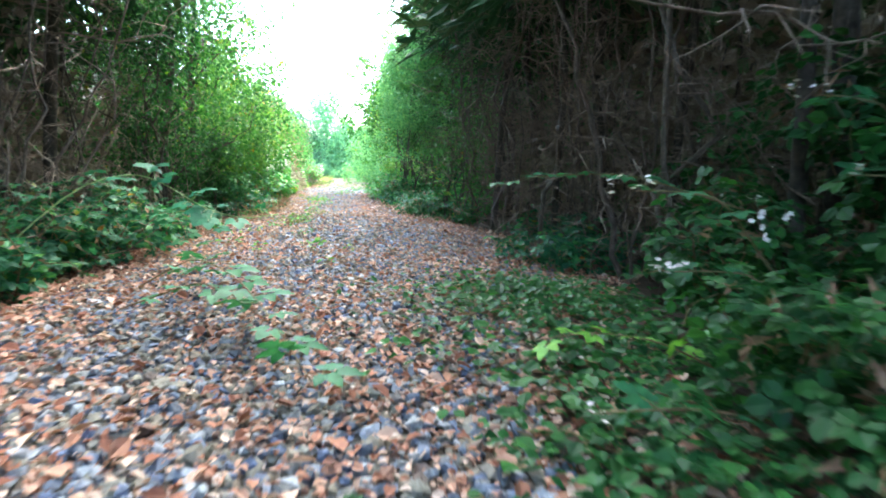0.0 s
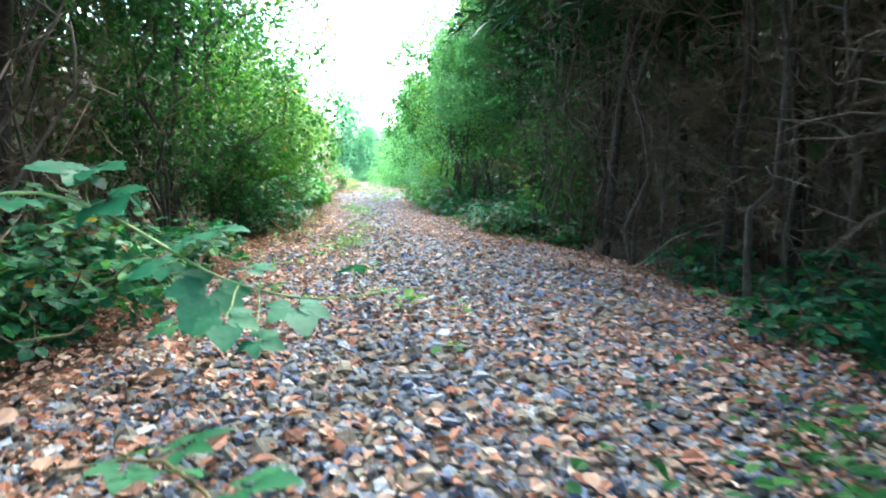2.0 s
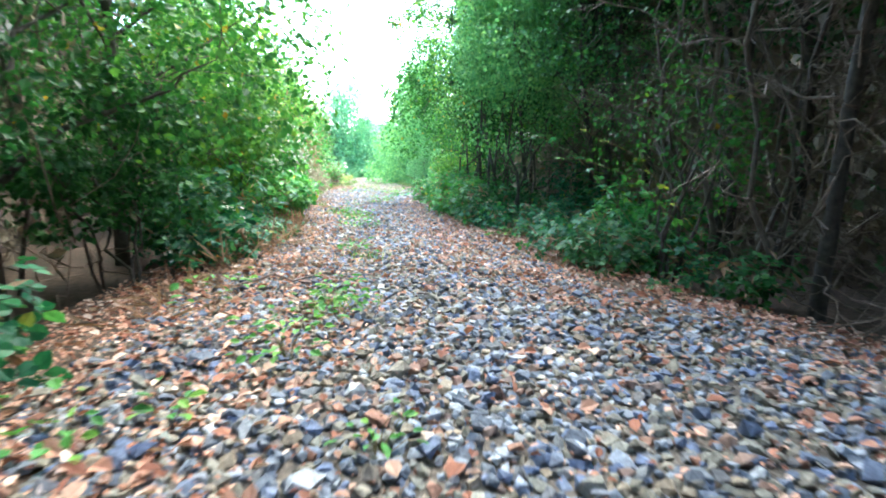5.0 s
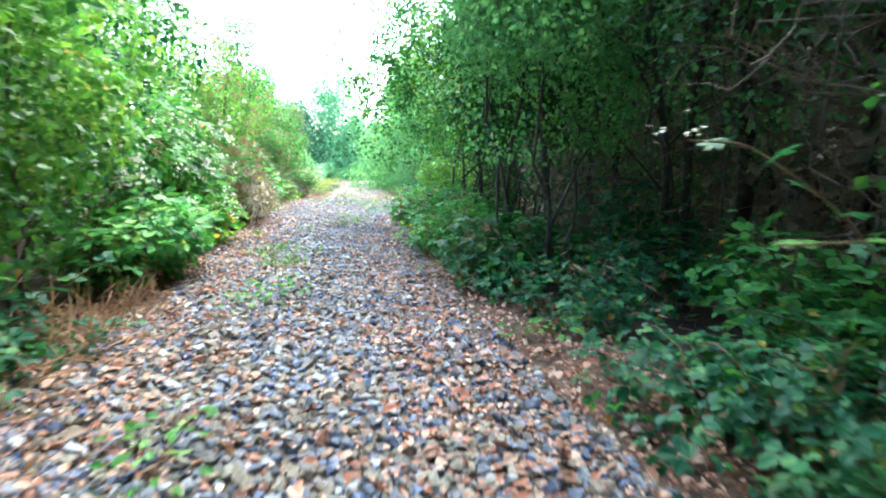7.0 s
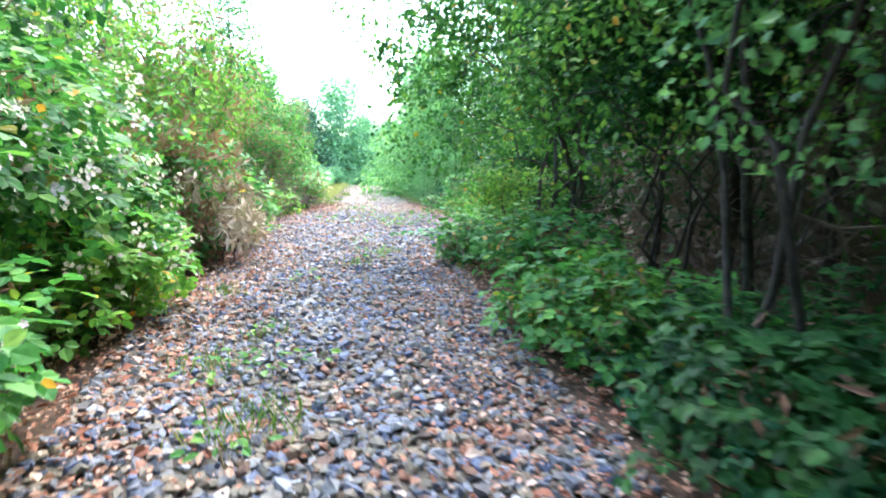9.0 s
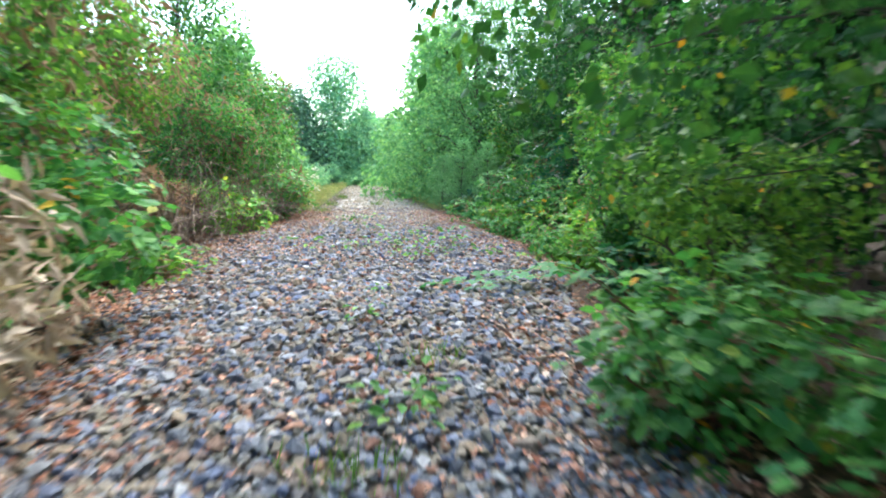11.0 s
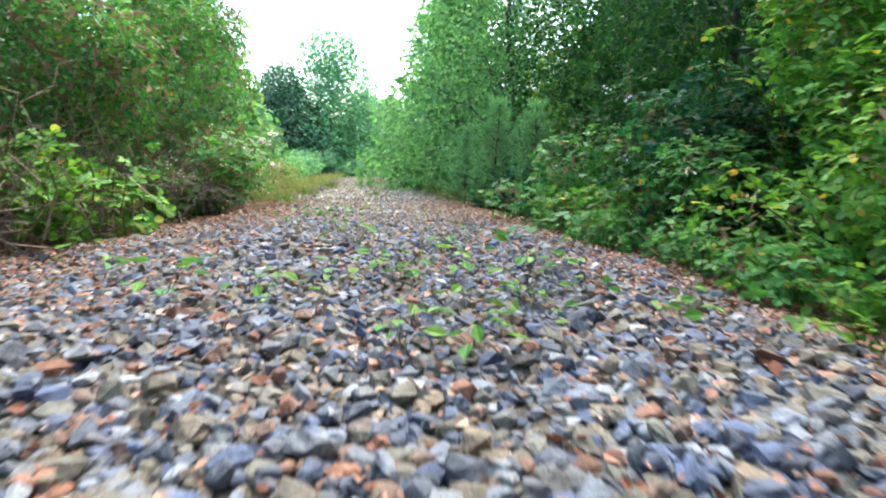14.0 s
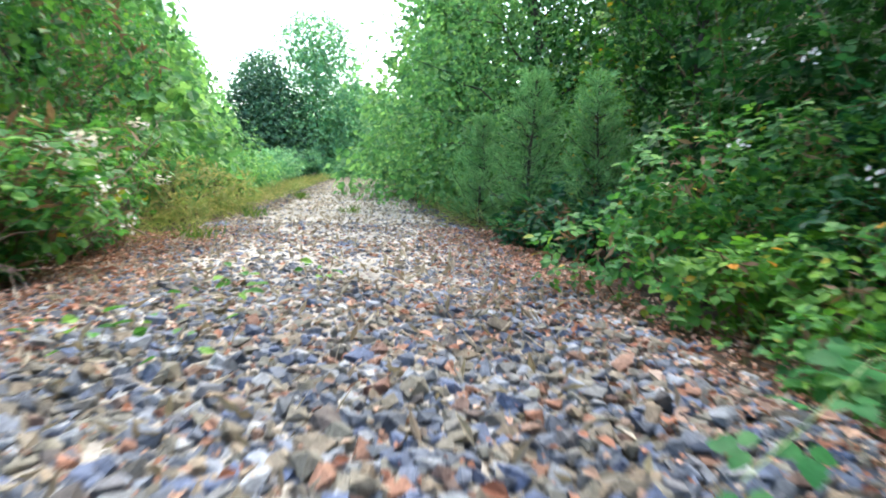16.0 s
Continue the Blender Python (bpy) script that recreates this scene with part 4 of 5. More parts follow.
for k in range(6):
    dead_sapling(2.2 + 1.1 * rng.random(), 10.0 + 7.5 * (k + rng.random()) / 6, rng.uniform(2.2, 4.0), (rng.normal(-0.1, 0.3), rng.normal(0, 0.3)), rng.uniform(0.009, 0.02), 8)
for k in range(12):
    dead_sapling(-2.1 - 1.2 * rng.random(), 3.6 + 5.5 * (k + rng.random()) / 12, rng.uniform(2.0, 4.2), (rng.normal(0.2, 0.35), rng.normal(0, 0.3)), rng.uniform(0.009, 0.02), 8)
brushwood(1.95, 3.6, 2.5, 9.5, 2.6, 700)
brushwood(1.9, 3.2, 9.5, 18.5, 2.0, 160)
brushwood(-3.2, -1.7, 3.5, 10.0, 2.4, 320)
thicket("dry_stalks", "reddish dry stalks along the ballast edge", -1.5, -0.95, 9.4, 11.8, 0.16, 420, 0.22, SEED, BLADE)
thicket("dry_stalks", "reddish dry stalks along the ballast edge", -1.4, -1.05, 7.6, 9.0, 0.12, 110, 0.22, SEED, BLADE)
brushwood(-2.9, -1.75, 19.5, 24.0, 0.8, 420)
brushwood(-2.7, -1.5, 24.3, 27.0, 0.7, 300)
tree(-3.0, 4.9, 6.5, 1.9, 2600, 0.10, trunk=0.15, bare=0.5, lean=(-0.4, -0.8), material=DARK_SHADED_LEAF, label="old leaning tree with a thick dark trunk")

# Trees added for shade: crowns above the view block skylight over the bed.
for x, y, h, s in ((-2.9, -1.6, 8.6, 2.5), (-3.0, 1.4, 8.8, 2.6), (-2.9, 4.4, 8.6, 3.0), (2.7, -0.4, 9.0, 2.9), (2.9, 3.0, 9.0, 2.9), (-3.0, 7.0, 8.0, 2.2), (3.1, 6.4, 9.0, 2.5),
                   (3.2, 9.6, 8.6, 2.3), (3.5, 12.8, 8.2, 2.0), (3.5, 16.4, 8.0, 1.8)):
    tree(x, y, h, s, 3300, 0.19, bare=0.50, material=DARK_SHADED_LEAF, label="added tall tree with its crown out of view, shading the track bed", lumps=20, trunk=0.08, template=DIAMOND, taper=0.3)

# ---- left side, from the start onwards ----
bramble(-2.25, 2.7, 0.7, 0.8, 0.60, 520)
bramble(-2.05, 4.0, 0.75, 0.8, 0.66, 750, 8)
bramble(-1.95, 5.3, 0.75, 0.8, 0.60, 700, 8)
bramble(-3.0, 3.2, 0.9, 1.1, 0.8, 400)
bramble(-1.8, 6.6, 0.55, 0.8, 0.45, 420, 5, label="low bramble with dark green leaves")
shrub(-2.0, 7.0, 0.6, 0.8, 3.2, 900, 0.07, "straggling shrub hung with dark green leaves", DARK_SHADED_LEAF, low=0.25)
tree(-2.2, 8.2, 5.6, 1.6, 4000, 0.07, bare=0.24, material=MID_LEAF, label="slender tree with green hanging foliage", taper=0.3, lumps=24)
tree(-2.3, 10.0, 5.4, 1.6, 5500, 0.075, bare=0.16, material=MID_LEAF, label="slender tree with bright green hanging foliage", taper=0.3, lumps=22)
shrub(-2.05, 7.5, 0.6, 0.7, 2.0, 700, 0.06, "dark leafy shrub hiding the tree foot", DARK_SHADED_LEAF, low=0.0)
shrub(-1.85, 8.8, 0.6, 0.9, 1.5, 1700, 0.065, low=0.0, material=DARK_SHADED_LEAF, label="dark leafy shrub under the trees")
bramble(-1.6, 10.2, 0.6, 0.9, 0.7, 700)
bramble(-1.3, 10.5, 0.32, 0.6, 0.3, 260, 4, leaf=0.085)
bramble(-1.5, 9.35, 0.42, 0.5, 0.36, 300, 5, 7, leaf=0.09, label="low bramble with a few white flowers")
shrub(-1.75, 11.4, 0.8, 0.9, 2.5, 3000, 0.075, low=0.03)
shrub(-2.7, 12.7, 0.9, 1.0, 3.4, 2600, 0.075, low=0.3)
bramble(-1.5, 12.4, 0.55, 0.9, 0.75, 800, material=BRAMBLE_MID, label="low bramble with fresh green leaves")
bramble(-2.1, 14.3, 0.98, 0.95, 1.95, 2000, 8, 300, material=HEDGE_LEAF, label="tall bramble hedge in white flower")
bramble(-1.95, 12.9, 0.8, 0.85, 1.9, 1500, 8, 260, material=HEDGE_LEAF, label="tall bramble hedge in white flower")
bramble(-2.15, 15.8, 1.0, 0.95, 2.3, 2000, 8, 300, material=HEDGE_LEAF, label="tall bramble hedge in white flower")
bramble(-1.7, 14.6, 0.5, 0.9, 0.65, 700, 6, 10, material=BRAMBLE_YOUNG, label="low bramble with fresh green leaves")
bramble(-1.95, 16.9, 0.8, 0.75, 1.45, 800, 6, 12, material=BRAMBLE_MID, seed_heads=2600, label="bramble mixed with brown dry weeds")
shrub(-1.5, 16.8, 0.45, 0.8, 1.1, 950, 0.13, "pale brown dry weed stalks beside the hedge", STRAW, template=SPRAY, low=0.05, name="dry_weeds", up=0.1, size=0.35)
bramble(-2.2, 18.4, 0.85, 0.9, 1.8, 1100, 6, 16, material=BRAMBLE_MID)
bramble(-2.9, 20.0, 0.85, 1.0, 1.6, 900, 10, 10, seed_heads=900, label="half-dead bramble with brown canes")
bramble(-3.2, 21.6, 0.8, 0.9, 1.3, 600, 14, seed_heads=1200, label="half-dead bramble with brown canes")
shrub(-2.8, 20.9, 0.6, 1.2, 1.3, 3000, 0.13, "brown dead bracken among the brambles", SEED, template=SPRAY, low=0.0, name="dead_bracken")
shrub(-2.75, 22.7, 0.5, 0.6, 0.8, 1600, 0.12, "brown dead bracken among the brambles", SEED, template=SPRAY, low=0.0, name="dead_bracken")
bramble(-1.95, 20.1, 0.45, 0.5, 0.34, 230, 6, material=BRAMBLE_YOUNG, label="low bramble with fresh green leaves")
bramble(-2.3, 23.5, 0.85, 0.8, 0.85, 1000, 8, 4, material=BRAMBLE_YOUNG, label="low bramble with fresh green leaves")
bramble(-1.95, 25.3, 0.8, 0.9, 1.15, 850, 12, 46, seed_heads=420, material=HEDGE_LEAF, label="half-dead bramble with brown canes and pale flowers")
bramble(-2.0, 27.0, 0.85, 0.9, 1.3, 1200, 6, 36, leaf=0.095, material=HEDGE_LEAF, seed_heads=260)
shrub(-3.2, 22.0, 1.1, 1.2, 3.4, 3300, 0.068, low=0.2, dry=2200)
shrub(-2.9, 24.6, 1.15, 1.2, 3.1, 3600, 0.068, low=0.1, dry=1500, material=HEDGE_LEAF)
shrub(-2.5, 27.6, 1.1, 1.2, 3.2, 5200, 0.058, dry=1500, material=HEDGE_LEAF, lumps=20, size=0.32)
shrub(-1.75, 29.3, 0.5, 1.0, 0.85, 900, 0.11, "half-dry yellow-green grass at the ballast edge", VERGE, template=SPRAY, low=0.0, name="dry_grass", up=0.1, size=0.35)
shrub(-1.8, 31.2, 0.5, 1.0, 0.7, 900, 0.11, "half-dry yellow-green grass at the ballast edge", VERGE, template=SPRAY, low=0.0, name="dry_grass", up=0.1, size=0.35)
shrub(-2.35, 18.5, 0.85, 1.1, 3.7, 3400, 0.075, low=0.1, dry=1400, lumps=18)
tree(-3.5, 26.2, 5.4, 1.9, 5000, 0.10, material=MID_LEAF, bare=0.1, lumps=22)
tree(-4.1, 20.0, 4.8, 1.9, 4500, 0.10, lumps=20, size=0.5)
tree(-3.4, 16.6, 4.0, 1.7, 4200, 0.09, lumps=20, size=0.5)
tree(-3.3, 13.9, 5.2, 1.8, 4500, 0.10, material=DARK_SHADED_LEAF, lumps=22, size=0.5)

# ---- right side ----
bramble(1.85, 1.3, 0.6, 0.8, 0.5, 700, 8, 2, leaf=0.09, material=DARK_SHADED_LEAF)
bramble(2.2, 2.5, 0.75, 0.8, 0.75, 950, 8, 3, leaf=0.095, material=DARK_SHADED_LEAF)
bramble(2.5, 1.0, 0.7, 1.0, 1.55, 900, 8, 6, material=DARK_SHADED_LEAF, label="tall bramble in white flower beside the conifers")
bramble(2.75, 2.9, 0.7, 0.9, 1.7, 700, 8, 5, material=DARK_SHADED_LEAF, label="tall bramble in white flower beside the conifers")
ivy(1.25, 2.9, 0.9, 0.9, 1700)
ivy(1.1, 1.9, 0.6, 0.7, 800)
ivy(0.95, 1.15, 0.5, 0.55, 600)
bramble(1.5, 1.15, 0.45, 0.6, 0.42, 480, 5, leaf=0.09, material=DARK_SHADED_LEAF)
bramble(2.35, 4.8, 0.6, 0.6, 0.34, 240, 4)
bramble(1.75, 4.5, 0.6, 0.35, 0.26, 150, 4)
bramble(2.45, 6.4, 0.5, 0.7, 0.36, 220, 4)
shrub(1.75, 8.7, 0.6, 0.7, 2.4, 600, 0.05, "open shrub with small green leaves", MID_LEAF, low=0.1)
bramble(1.65, 8.8, 0.4, 0.6, 0.32, 240, leaf=0.075)
bramble(1.38, 9.6, 0.55, 0.6, 0.36, 600, leaf=0.08)
bramble(1.55, 11.25, 0.48, 0.6, 0.40, 420, leaf=0.075)
bramble(1.75, 8.25, 0.42, 0.4, 0.30, 170, 4, leaf=0.075, material=DARK_SHADED_LEAF)
bramble(1.5, 9.1, 0.48, 0.5, 0.42, 540, 4, leaf=0.075, material=DARK_SHADED_LEAF)
bramble(1.12, 12.0, 0.32, 0.6, 0.26, 300, 4, leaf=0.085)
shrub(1.12, 13.9, 0.38, 0.7, 0.5, 800, 0.055, "low bushy shrub with bright leaves at the path's edge", low=0.0)
bramble(1.12, 13.2, 0.30, 0.6, 0.28, 300, 4, leaf=0.085)
bramble(1.0, 14.4, 0.34, 0.6, 0.32, 320, 4, leaf=0.085, material=BRAMBLE_MID)
bramble(2.4, 10.4, 0.6, 1.0, 0.85, 600, material=BRAMBLE_MID)
bramble(1.28, 12.4, 0.68, 0.8, 0.42, 800, leaf=0.09, material=DARK_SHADED_LEAF)
bramble(1.35, 14.0, 0.75, 0.85, 0.44, 700, leaf=0.1, material=BRAMBLE_MID)
bramble(1.25, 15.6, 0.75, 0.9, 0.7, 800, leaf=0.1, material=BRAMBLE_MID)
bramble(2.5, 12.6, 0.7, 1.4, 0.9, 600)
bramble(1.75, 13.1, 0.7, 0.7, 0.42, 700, leaf=0.09, material=DARK_SHADED_LEAF)
# The paled green here stands for light from the open sky.
shrub(1.6, 12.2, 0.75, 0.8, 3.5, 3600, 0.06, "open shrub with small green leaves", HAZE_LIT_LEAF, stems_n=3, low=0.26)
tree(2.7, 12.3, 5.2, 1.5, 4200, 0.065, material=HAZE_LIT_LEAF, bare=0.26, trunk=0.035, label="tree with dark limbs leaning over the track bed", lean=(-0.7, 0), taper=0.3, lumps=20)
shrub(1.4, 13.0, 0.7, 1.0, 4.0, 4600, 0.06, "overhanging shrub with its green paled for open-sky light", HAZE_LIT_LEAF, stems_n=3, low=0.33, lumps=18)
over_a = tree(2.3, 14.3, 5.2, 1.7, 4800, 0.065, bare=0.24, trunk=0.035, label="tree with dark limbs leaning over the track bed", lean=(-0.6, 0), taper=0.3, lumps=20)
shrub(2.2, 15.4, 1.05, 1.1, 3.4, 4200, 0.07, material=DARK_SHADED_LEAF, low=0.28, label="overhanging shrub with dark leaves")
over_b = tree(1.95, 16.5, 4.8, 1.9, 7000, 0.07, bare=0.3, material=MID_LEAF, trunk=0.035, lean=(-0.5, 0.1), label="leafy tree leaning over the track bed", taper=0.3, lumps=24)
shrub(1.55, 17.7, 0.6, 0.6, 1.3, 1500, 0.06, low=0.0)
shrub(1.5, 15.9, 1.15, 0.8, 4.0, 7500, 0.07, material=MID_LEAF, low=0.3, label="overhanging shrub with green leaves", size=0.42, lumps=16)
bramble(1.1, 16.8, 0.6, 0.6, 0.6, 700, leaf=0.1, material=BRAMBLE_MID)
hanging_branch(over_a, [(2.0, 14.35, 2.6), (1.0, 14.7, 3.5), (0.0, 15.0, 3.55), (-0.75, 15.05, 3.15)], 63, 0.07, DARK_SHADED_LEAF)
hanging_branch(over_a, [(1.9, 14.4, 2.4), (1.2, 14.8, 3.3), (0.55, 15.2, 3.45), (0.15, 15.4, 3.2)], 400, 0.07, MID_LEAF)
hanging_branch(over_b, [(1.8, 17.4, 2.0), (1.0, 17.5, 3.0), (0.4, 17.8, 2.95), (-0.1, 17.9, 2.6)], 80, 0.07, DARK_SHADED_LEAF)
hanging_branch(over_b, [(1.7, 16.6, 1.9), (1.0, 16.9, 2.7), (0.5, 17.3, 2.7), (0.1, 17.5, 2.3)], 520, 0.07, MID_LEAF)
hanging_branch(over_b, [(1.7, 16.6, 1.5), (1.1, 17.1, 2.1), (0.7, 17.4, 2.15), (0.35, 17.6, 1.9)], 420, 0.07, MID_LEAF)
bramble(1.95, 18.8, 0.6, 0.5, 0.5, 450, 6)
shrub(1.95, 19.45, 0.42, 0.42, 1.8, 1100, 0.065, material=MID_LEAF, low=0.0, label="leafy shrub with green leaves")
# Overhead cover added to darken the low brambles on the right bank.
tree(2.9, 9.9, 6.0, 1.9, 2900, 0.075, bare=0.3, trunk=0.04, material=DARK_SHADED_LEAF, lumps=18, label="dark leafy tree added at the plantation edge to shade the bank")
bramble(1.92, 20.65, 0.34, 0.45, 0.32, 260, 5, leaf=0.085, material=BRAMBLE_YOUNG, label="low bramble with fresh green leaves")
bramble(2.02, 21.5, 0.34, 0.5, 0.30, 260, 5, leaf=0.085, material=BRAMBLE_MID, label="low bramble with fresh green leaves")
bramble(2.12, 22.4, 0.34, 0.5, 0.32, 260, 5, leaf=0.085, material=HEDGE_LEAF, label="low bramble with fresh green leaves")
bramble(1.98, 23.5, 0.36, 0.5, 0.34, 280, 5, leaf=0.085, material=BRAMBLE_MID, label="low bramble with fresh green leaves")
bramble(2.3, 20.2, 0.85, 0.75, 1.15, 1200, 8, 4, leaf=0.092, material=BRAMBLE_YOUNG, label="bramble bank with fresh green leaves")
# Shade at this spot is put into the shrub's darker leaf colour.
shrub(2.6, 19.2, 0.85, 0.8, 2.5, 2400, 0.08, material=DARK_SHADED_LEAF, low=0.05, label="leafy shrub with leaf green darkened for shade")
bramble(2.65, 21.6, 0.85, 0.9, 1.25, 1200, 8, 6, leaf=0.092, material=BRAMBLE_YOUNG, label="bramble bank with fresh green leaves")
bramble(3.0, 21.4, 0.85, 1.0, 2.35, 2000, 8, 6, leaf=0.092, material=BRAMBLE_YOUNG, label="bramble bank with fresh green leaves")
bramble(2.75, 23.3, 0.9, 0.8, 0.95, 1200, 8, 6, leaf=0.092, material=BRAMBLE_MID, label="bramble bank with fresh green leaves")
bramble(3.1, 24.1, 1.0, 1.0, 1.85, 1600, 8, 14, label="bramble bank in shade with dark green leaves")
bramble(2.7, 25.2, 0.8, 0.8, 1.25, 1200, 8, 6, leaf=0.092, material=HEDGE_LEAF, label="bramble bank with fresh green leaves")
bramble(3.3, 26.1, 0.9, 0.9, 2.1, 950, 8, 10, material=DARK_SHADED_LEAF)
tree(4.3, 25.8, 6.2, 1.8, 5000, 0.085, bare=0.36, material=DARK_SHADED_LEAF, lumps=22, label="dark tall tree behind the bramble bank")
bramble(2.15, 24.3, 0.45, 0.5, 0.5, 450, 5, leaf=0.092, material=BRAMBLE_YOUNG, label="low bramble with fresh green leaves")
bramble(3.5, 22.9, 0.95, 0.9, 2.9, 1900, 6, 6, material=BRAMBLE_YOUNG, label="bramble bank with fresh green leaves")
bramble(2.1, 25.2, 0.85, 0.9, 0.6, 1100, 8, 4, leaf=0.092, material=BRAMBLE_MID, label="low bramble with fresh green leaves")
bramble(2.0, 27.0, 0.75, 1.0, 0.7, 800)
young_pine(1.85, 27.6, 1.6, 0.62)
young_pine(2.35, 27.0, 1.55, 0.6)
bramble(2.78, 28.0, 0.34, 0.4, 2.35, 900, 5, 20, leaf=0.095, material=BRAMBLE_YOUNG, label="tall bramble in white flower climbing beside the pines")
young_pine(1.6, 28.6, 1.2, 0.5)
# Haze over this tree wall is put into its paled leaf colour.
tree(2.8, 30.8, 6.6, 2.4, 9000, 0.10, bare=0.02, size=0.5, material=HAZE_LIT_LEAF, label="tall bushy tree close to the track bed", lumps=30, trunk=0.08)
tree(3.9, 33.0, 6.4, 2.2, 3500, 0.14, bare=0.05, material=MID_LEAF, lumps=24, size=0.55)
tree(4.2, 28.6, 6.4, 2.1, 8000, 0.10, bare=0.05, material=MID_LEAF, lumps=24)
# Added tree: its crown stays above the view and shades the bramble bank.
tree(4.9, 24.6, 7.0, 2.3, 3000, 0.12, bare=0.42, material=DARK_SHADED_LEAF, lumps=26, taper=0.3)

tree(5.0, 31.2, 7.6, 2.4, 4500, 0.14, bare=0.1, material=DARK_SHADED_LEAF, lumps=24, label="dark tall tree behind the bushy trees")

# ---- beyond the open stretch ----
# Leaf greens turn paler and bluer far off, standing in for haze.
for x, y, h, s, lab, m in ((-2.2, 52.0, 7.4, 3.5, "tall pointed tree at the end of the clearing", FAR_LEAF), (-4.6, 50.5, 5.3, 2.7, "dark round oak at the end of the clearing", HAZED_OAK_LEAF),
                           (-0.4, 54.0, 4.4, 2.0, "young tree at the end of the clearing", FAR_LEAF), (2.4, 34.5, 5.8, 1.9, "bushy tree beside the track bed", HAZE_LIT_LEAF),
                           (2.6, 39.0, 6.4, 2.2, "bushy tree beside the track bed", HAZE_LIT_LEAF), (-3.8, 31.0, 4.2, 1.8, "young tree beside the clearing", HAZE_LIT_LEAF),
                           (-4.6, 36.0, 3.8, 1.8, "young tree beside the clearing", HAZE_LIT_LEAF), (-7.0, 46.0, 5.0, 2.4, "young tree beside the clearing", HAZE_LIT_LEAF),
                           (3.4, 45.0, 6.0, 2.3, "bushy tree beside the track bed", HAZE_LIT_LEAF), (1.4, 57.0, 4.6, 2.2, "young tree at the end of the clearing", FAR_LEAF)):
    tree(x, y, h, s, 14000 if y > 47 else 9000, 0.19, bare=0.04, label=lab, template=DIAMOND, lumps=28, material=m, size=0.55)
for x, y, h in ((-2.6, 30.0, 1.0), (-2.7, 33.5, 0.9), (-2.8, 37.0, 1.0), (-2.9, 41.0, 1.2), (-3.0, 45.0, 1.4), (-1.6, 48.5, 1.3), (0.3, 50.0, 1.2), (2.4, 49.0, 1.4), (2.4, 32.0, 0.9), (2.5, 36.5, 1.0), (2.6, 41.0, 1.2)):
    shrub(x, y, 1.2, 1.9, h, 2200, 0.10, "low scrub with leaf green paled for haze", template=DIAMOND, stems_n=3, low=0.0, lumps=10, material=FAR_LEAF if y > 40 else HAZE_LIT_LEAF)

bare_branch([(-2.6, 5.4, 0.25), (-2.15, 5.5, 1.0), (-2.0, 5.5, 1.32), (-1.8, 5.45, 1.62), (-1.55, 5.4, 2.3)], 0.017, "pale bare branch leaning out of the thicket")
bare_branch([(-2.3, 5.3, 0.3), (-2.05, 5.4, 0.72), (-1.85, 5.45, 1.02), (-1.74, 5.45, 1.45), (-2.0, 5.5, 1.62), (-2.4, 5.5, 1.9)], 0.012, "thin bare bent branch in the thicket")
bare_branch([(-1.15, 8.25, 0.05), (-0.8, 8.4, 0.06), (-0.45, 8.5, 0.05), (-0.2, 8.6, 0.045)], 0.008, "brown fallen twig lying on the ballast")
bare_branch([(-2.5, 22.9, 0.1), (-2.2, 22.8, 0.5), (-1.95, 22.7, 0.75), (-1.75, 22.6, 0.62)], 0.006, "thin bare cane bent over the dead bracken")
bare_branch([(-1.75, 18.95, 0.03), (-1.2, 19.15, 0.07), (-0.85, 19.25, 0.05)], 0.006, "brown fallen twig lying on the ballast")
for x, y, h in ((-1.45, 24.55, 0.34), (-1.3, 24.7, 0.28), (-1.6, 24.4, 0.42), (-1.25, 24.45, 0.2)):
    bare_branch([(x - 0.45, y + 0.1, 0.12 + 0.3 * h), (x - 0.15, y, h), (x + 0.1, y - 0.08, 0.8 * h), (x + 0.28, y - 0.15, 0.3 * h)], 0.005, "thin bare cane hanging out of the bramble")
# ---- single shoots, weeds and grass on the stones ----
leaf_spray([(-1.75, 3.7, 0.30), (-1.35, 3.60, 0.62), (-1.03, 3.5, 0.69), (-0.91, 3.5, 0.66), (-0.80, 3.5, 0.60), (-0.67, 3.5, 0.51), (-0.58, 3.5, 0.47), (-0.46, 3.5, 0.44), (-0.34, 3.5, 0.44), (-0.23, 3.5, 0.46)],
           [((-0.95, 3.50, 0.73), (-0.6, -0.5, 0.15), 0.16), ((-0.86, 3.50, 0.735), (0.8, -0.5, 0.1), 0.14), ((-0.84, 3.47, 0.66), (0.5, -0.8, -0.1), 0.18), ((-0.62, 3.50, 0.60), (0.9, -0.3, 0.15), 0.15),
            ((-0.70, 3.52, 0.57), (-0.3, 0.8, 0.1), 0.10), ((-0.65, 3.42, 0.45), (-0.2, -0.9, -0.45), 0.20), ((-0.55, 3.55, 0.51), (0.5, 0.8, 0.1), 0.12), ((-0.78, 3.50, 0.51), (-0.7, -0.5, -0.2), 0.12),
            ((-0.45, 3.45, 0.41), (0.3, -0.9, -0.25), 0.17), ((-0.33, 3.52, 0.51), (0.2, -0.6, 0.3), 0.09), ((-1.10, 3.5, 0.66), (-0.4, -0.8, 0.0), 0.17), ((-1.25, 3.6, 0.70), (0.3, -0.8, 0.2), 0.15),
            ((-0.58, 3.32, 0.42), (0.2, -0.9, -0.3), 0.15), ((-0.50, 3.32, 0.39), (0.8, -0.4, -0.1), 0.10)],
           "long bramble shoot with broad five-fold leaves over the ballast")
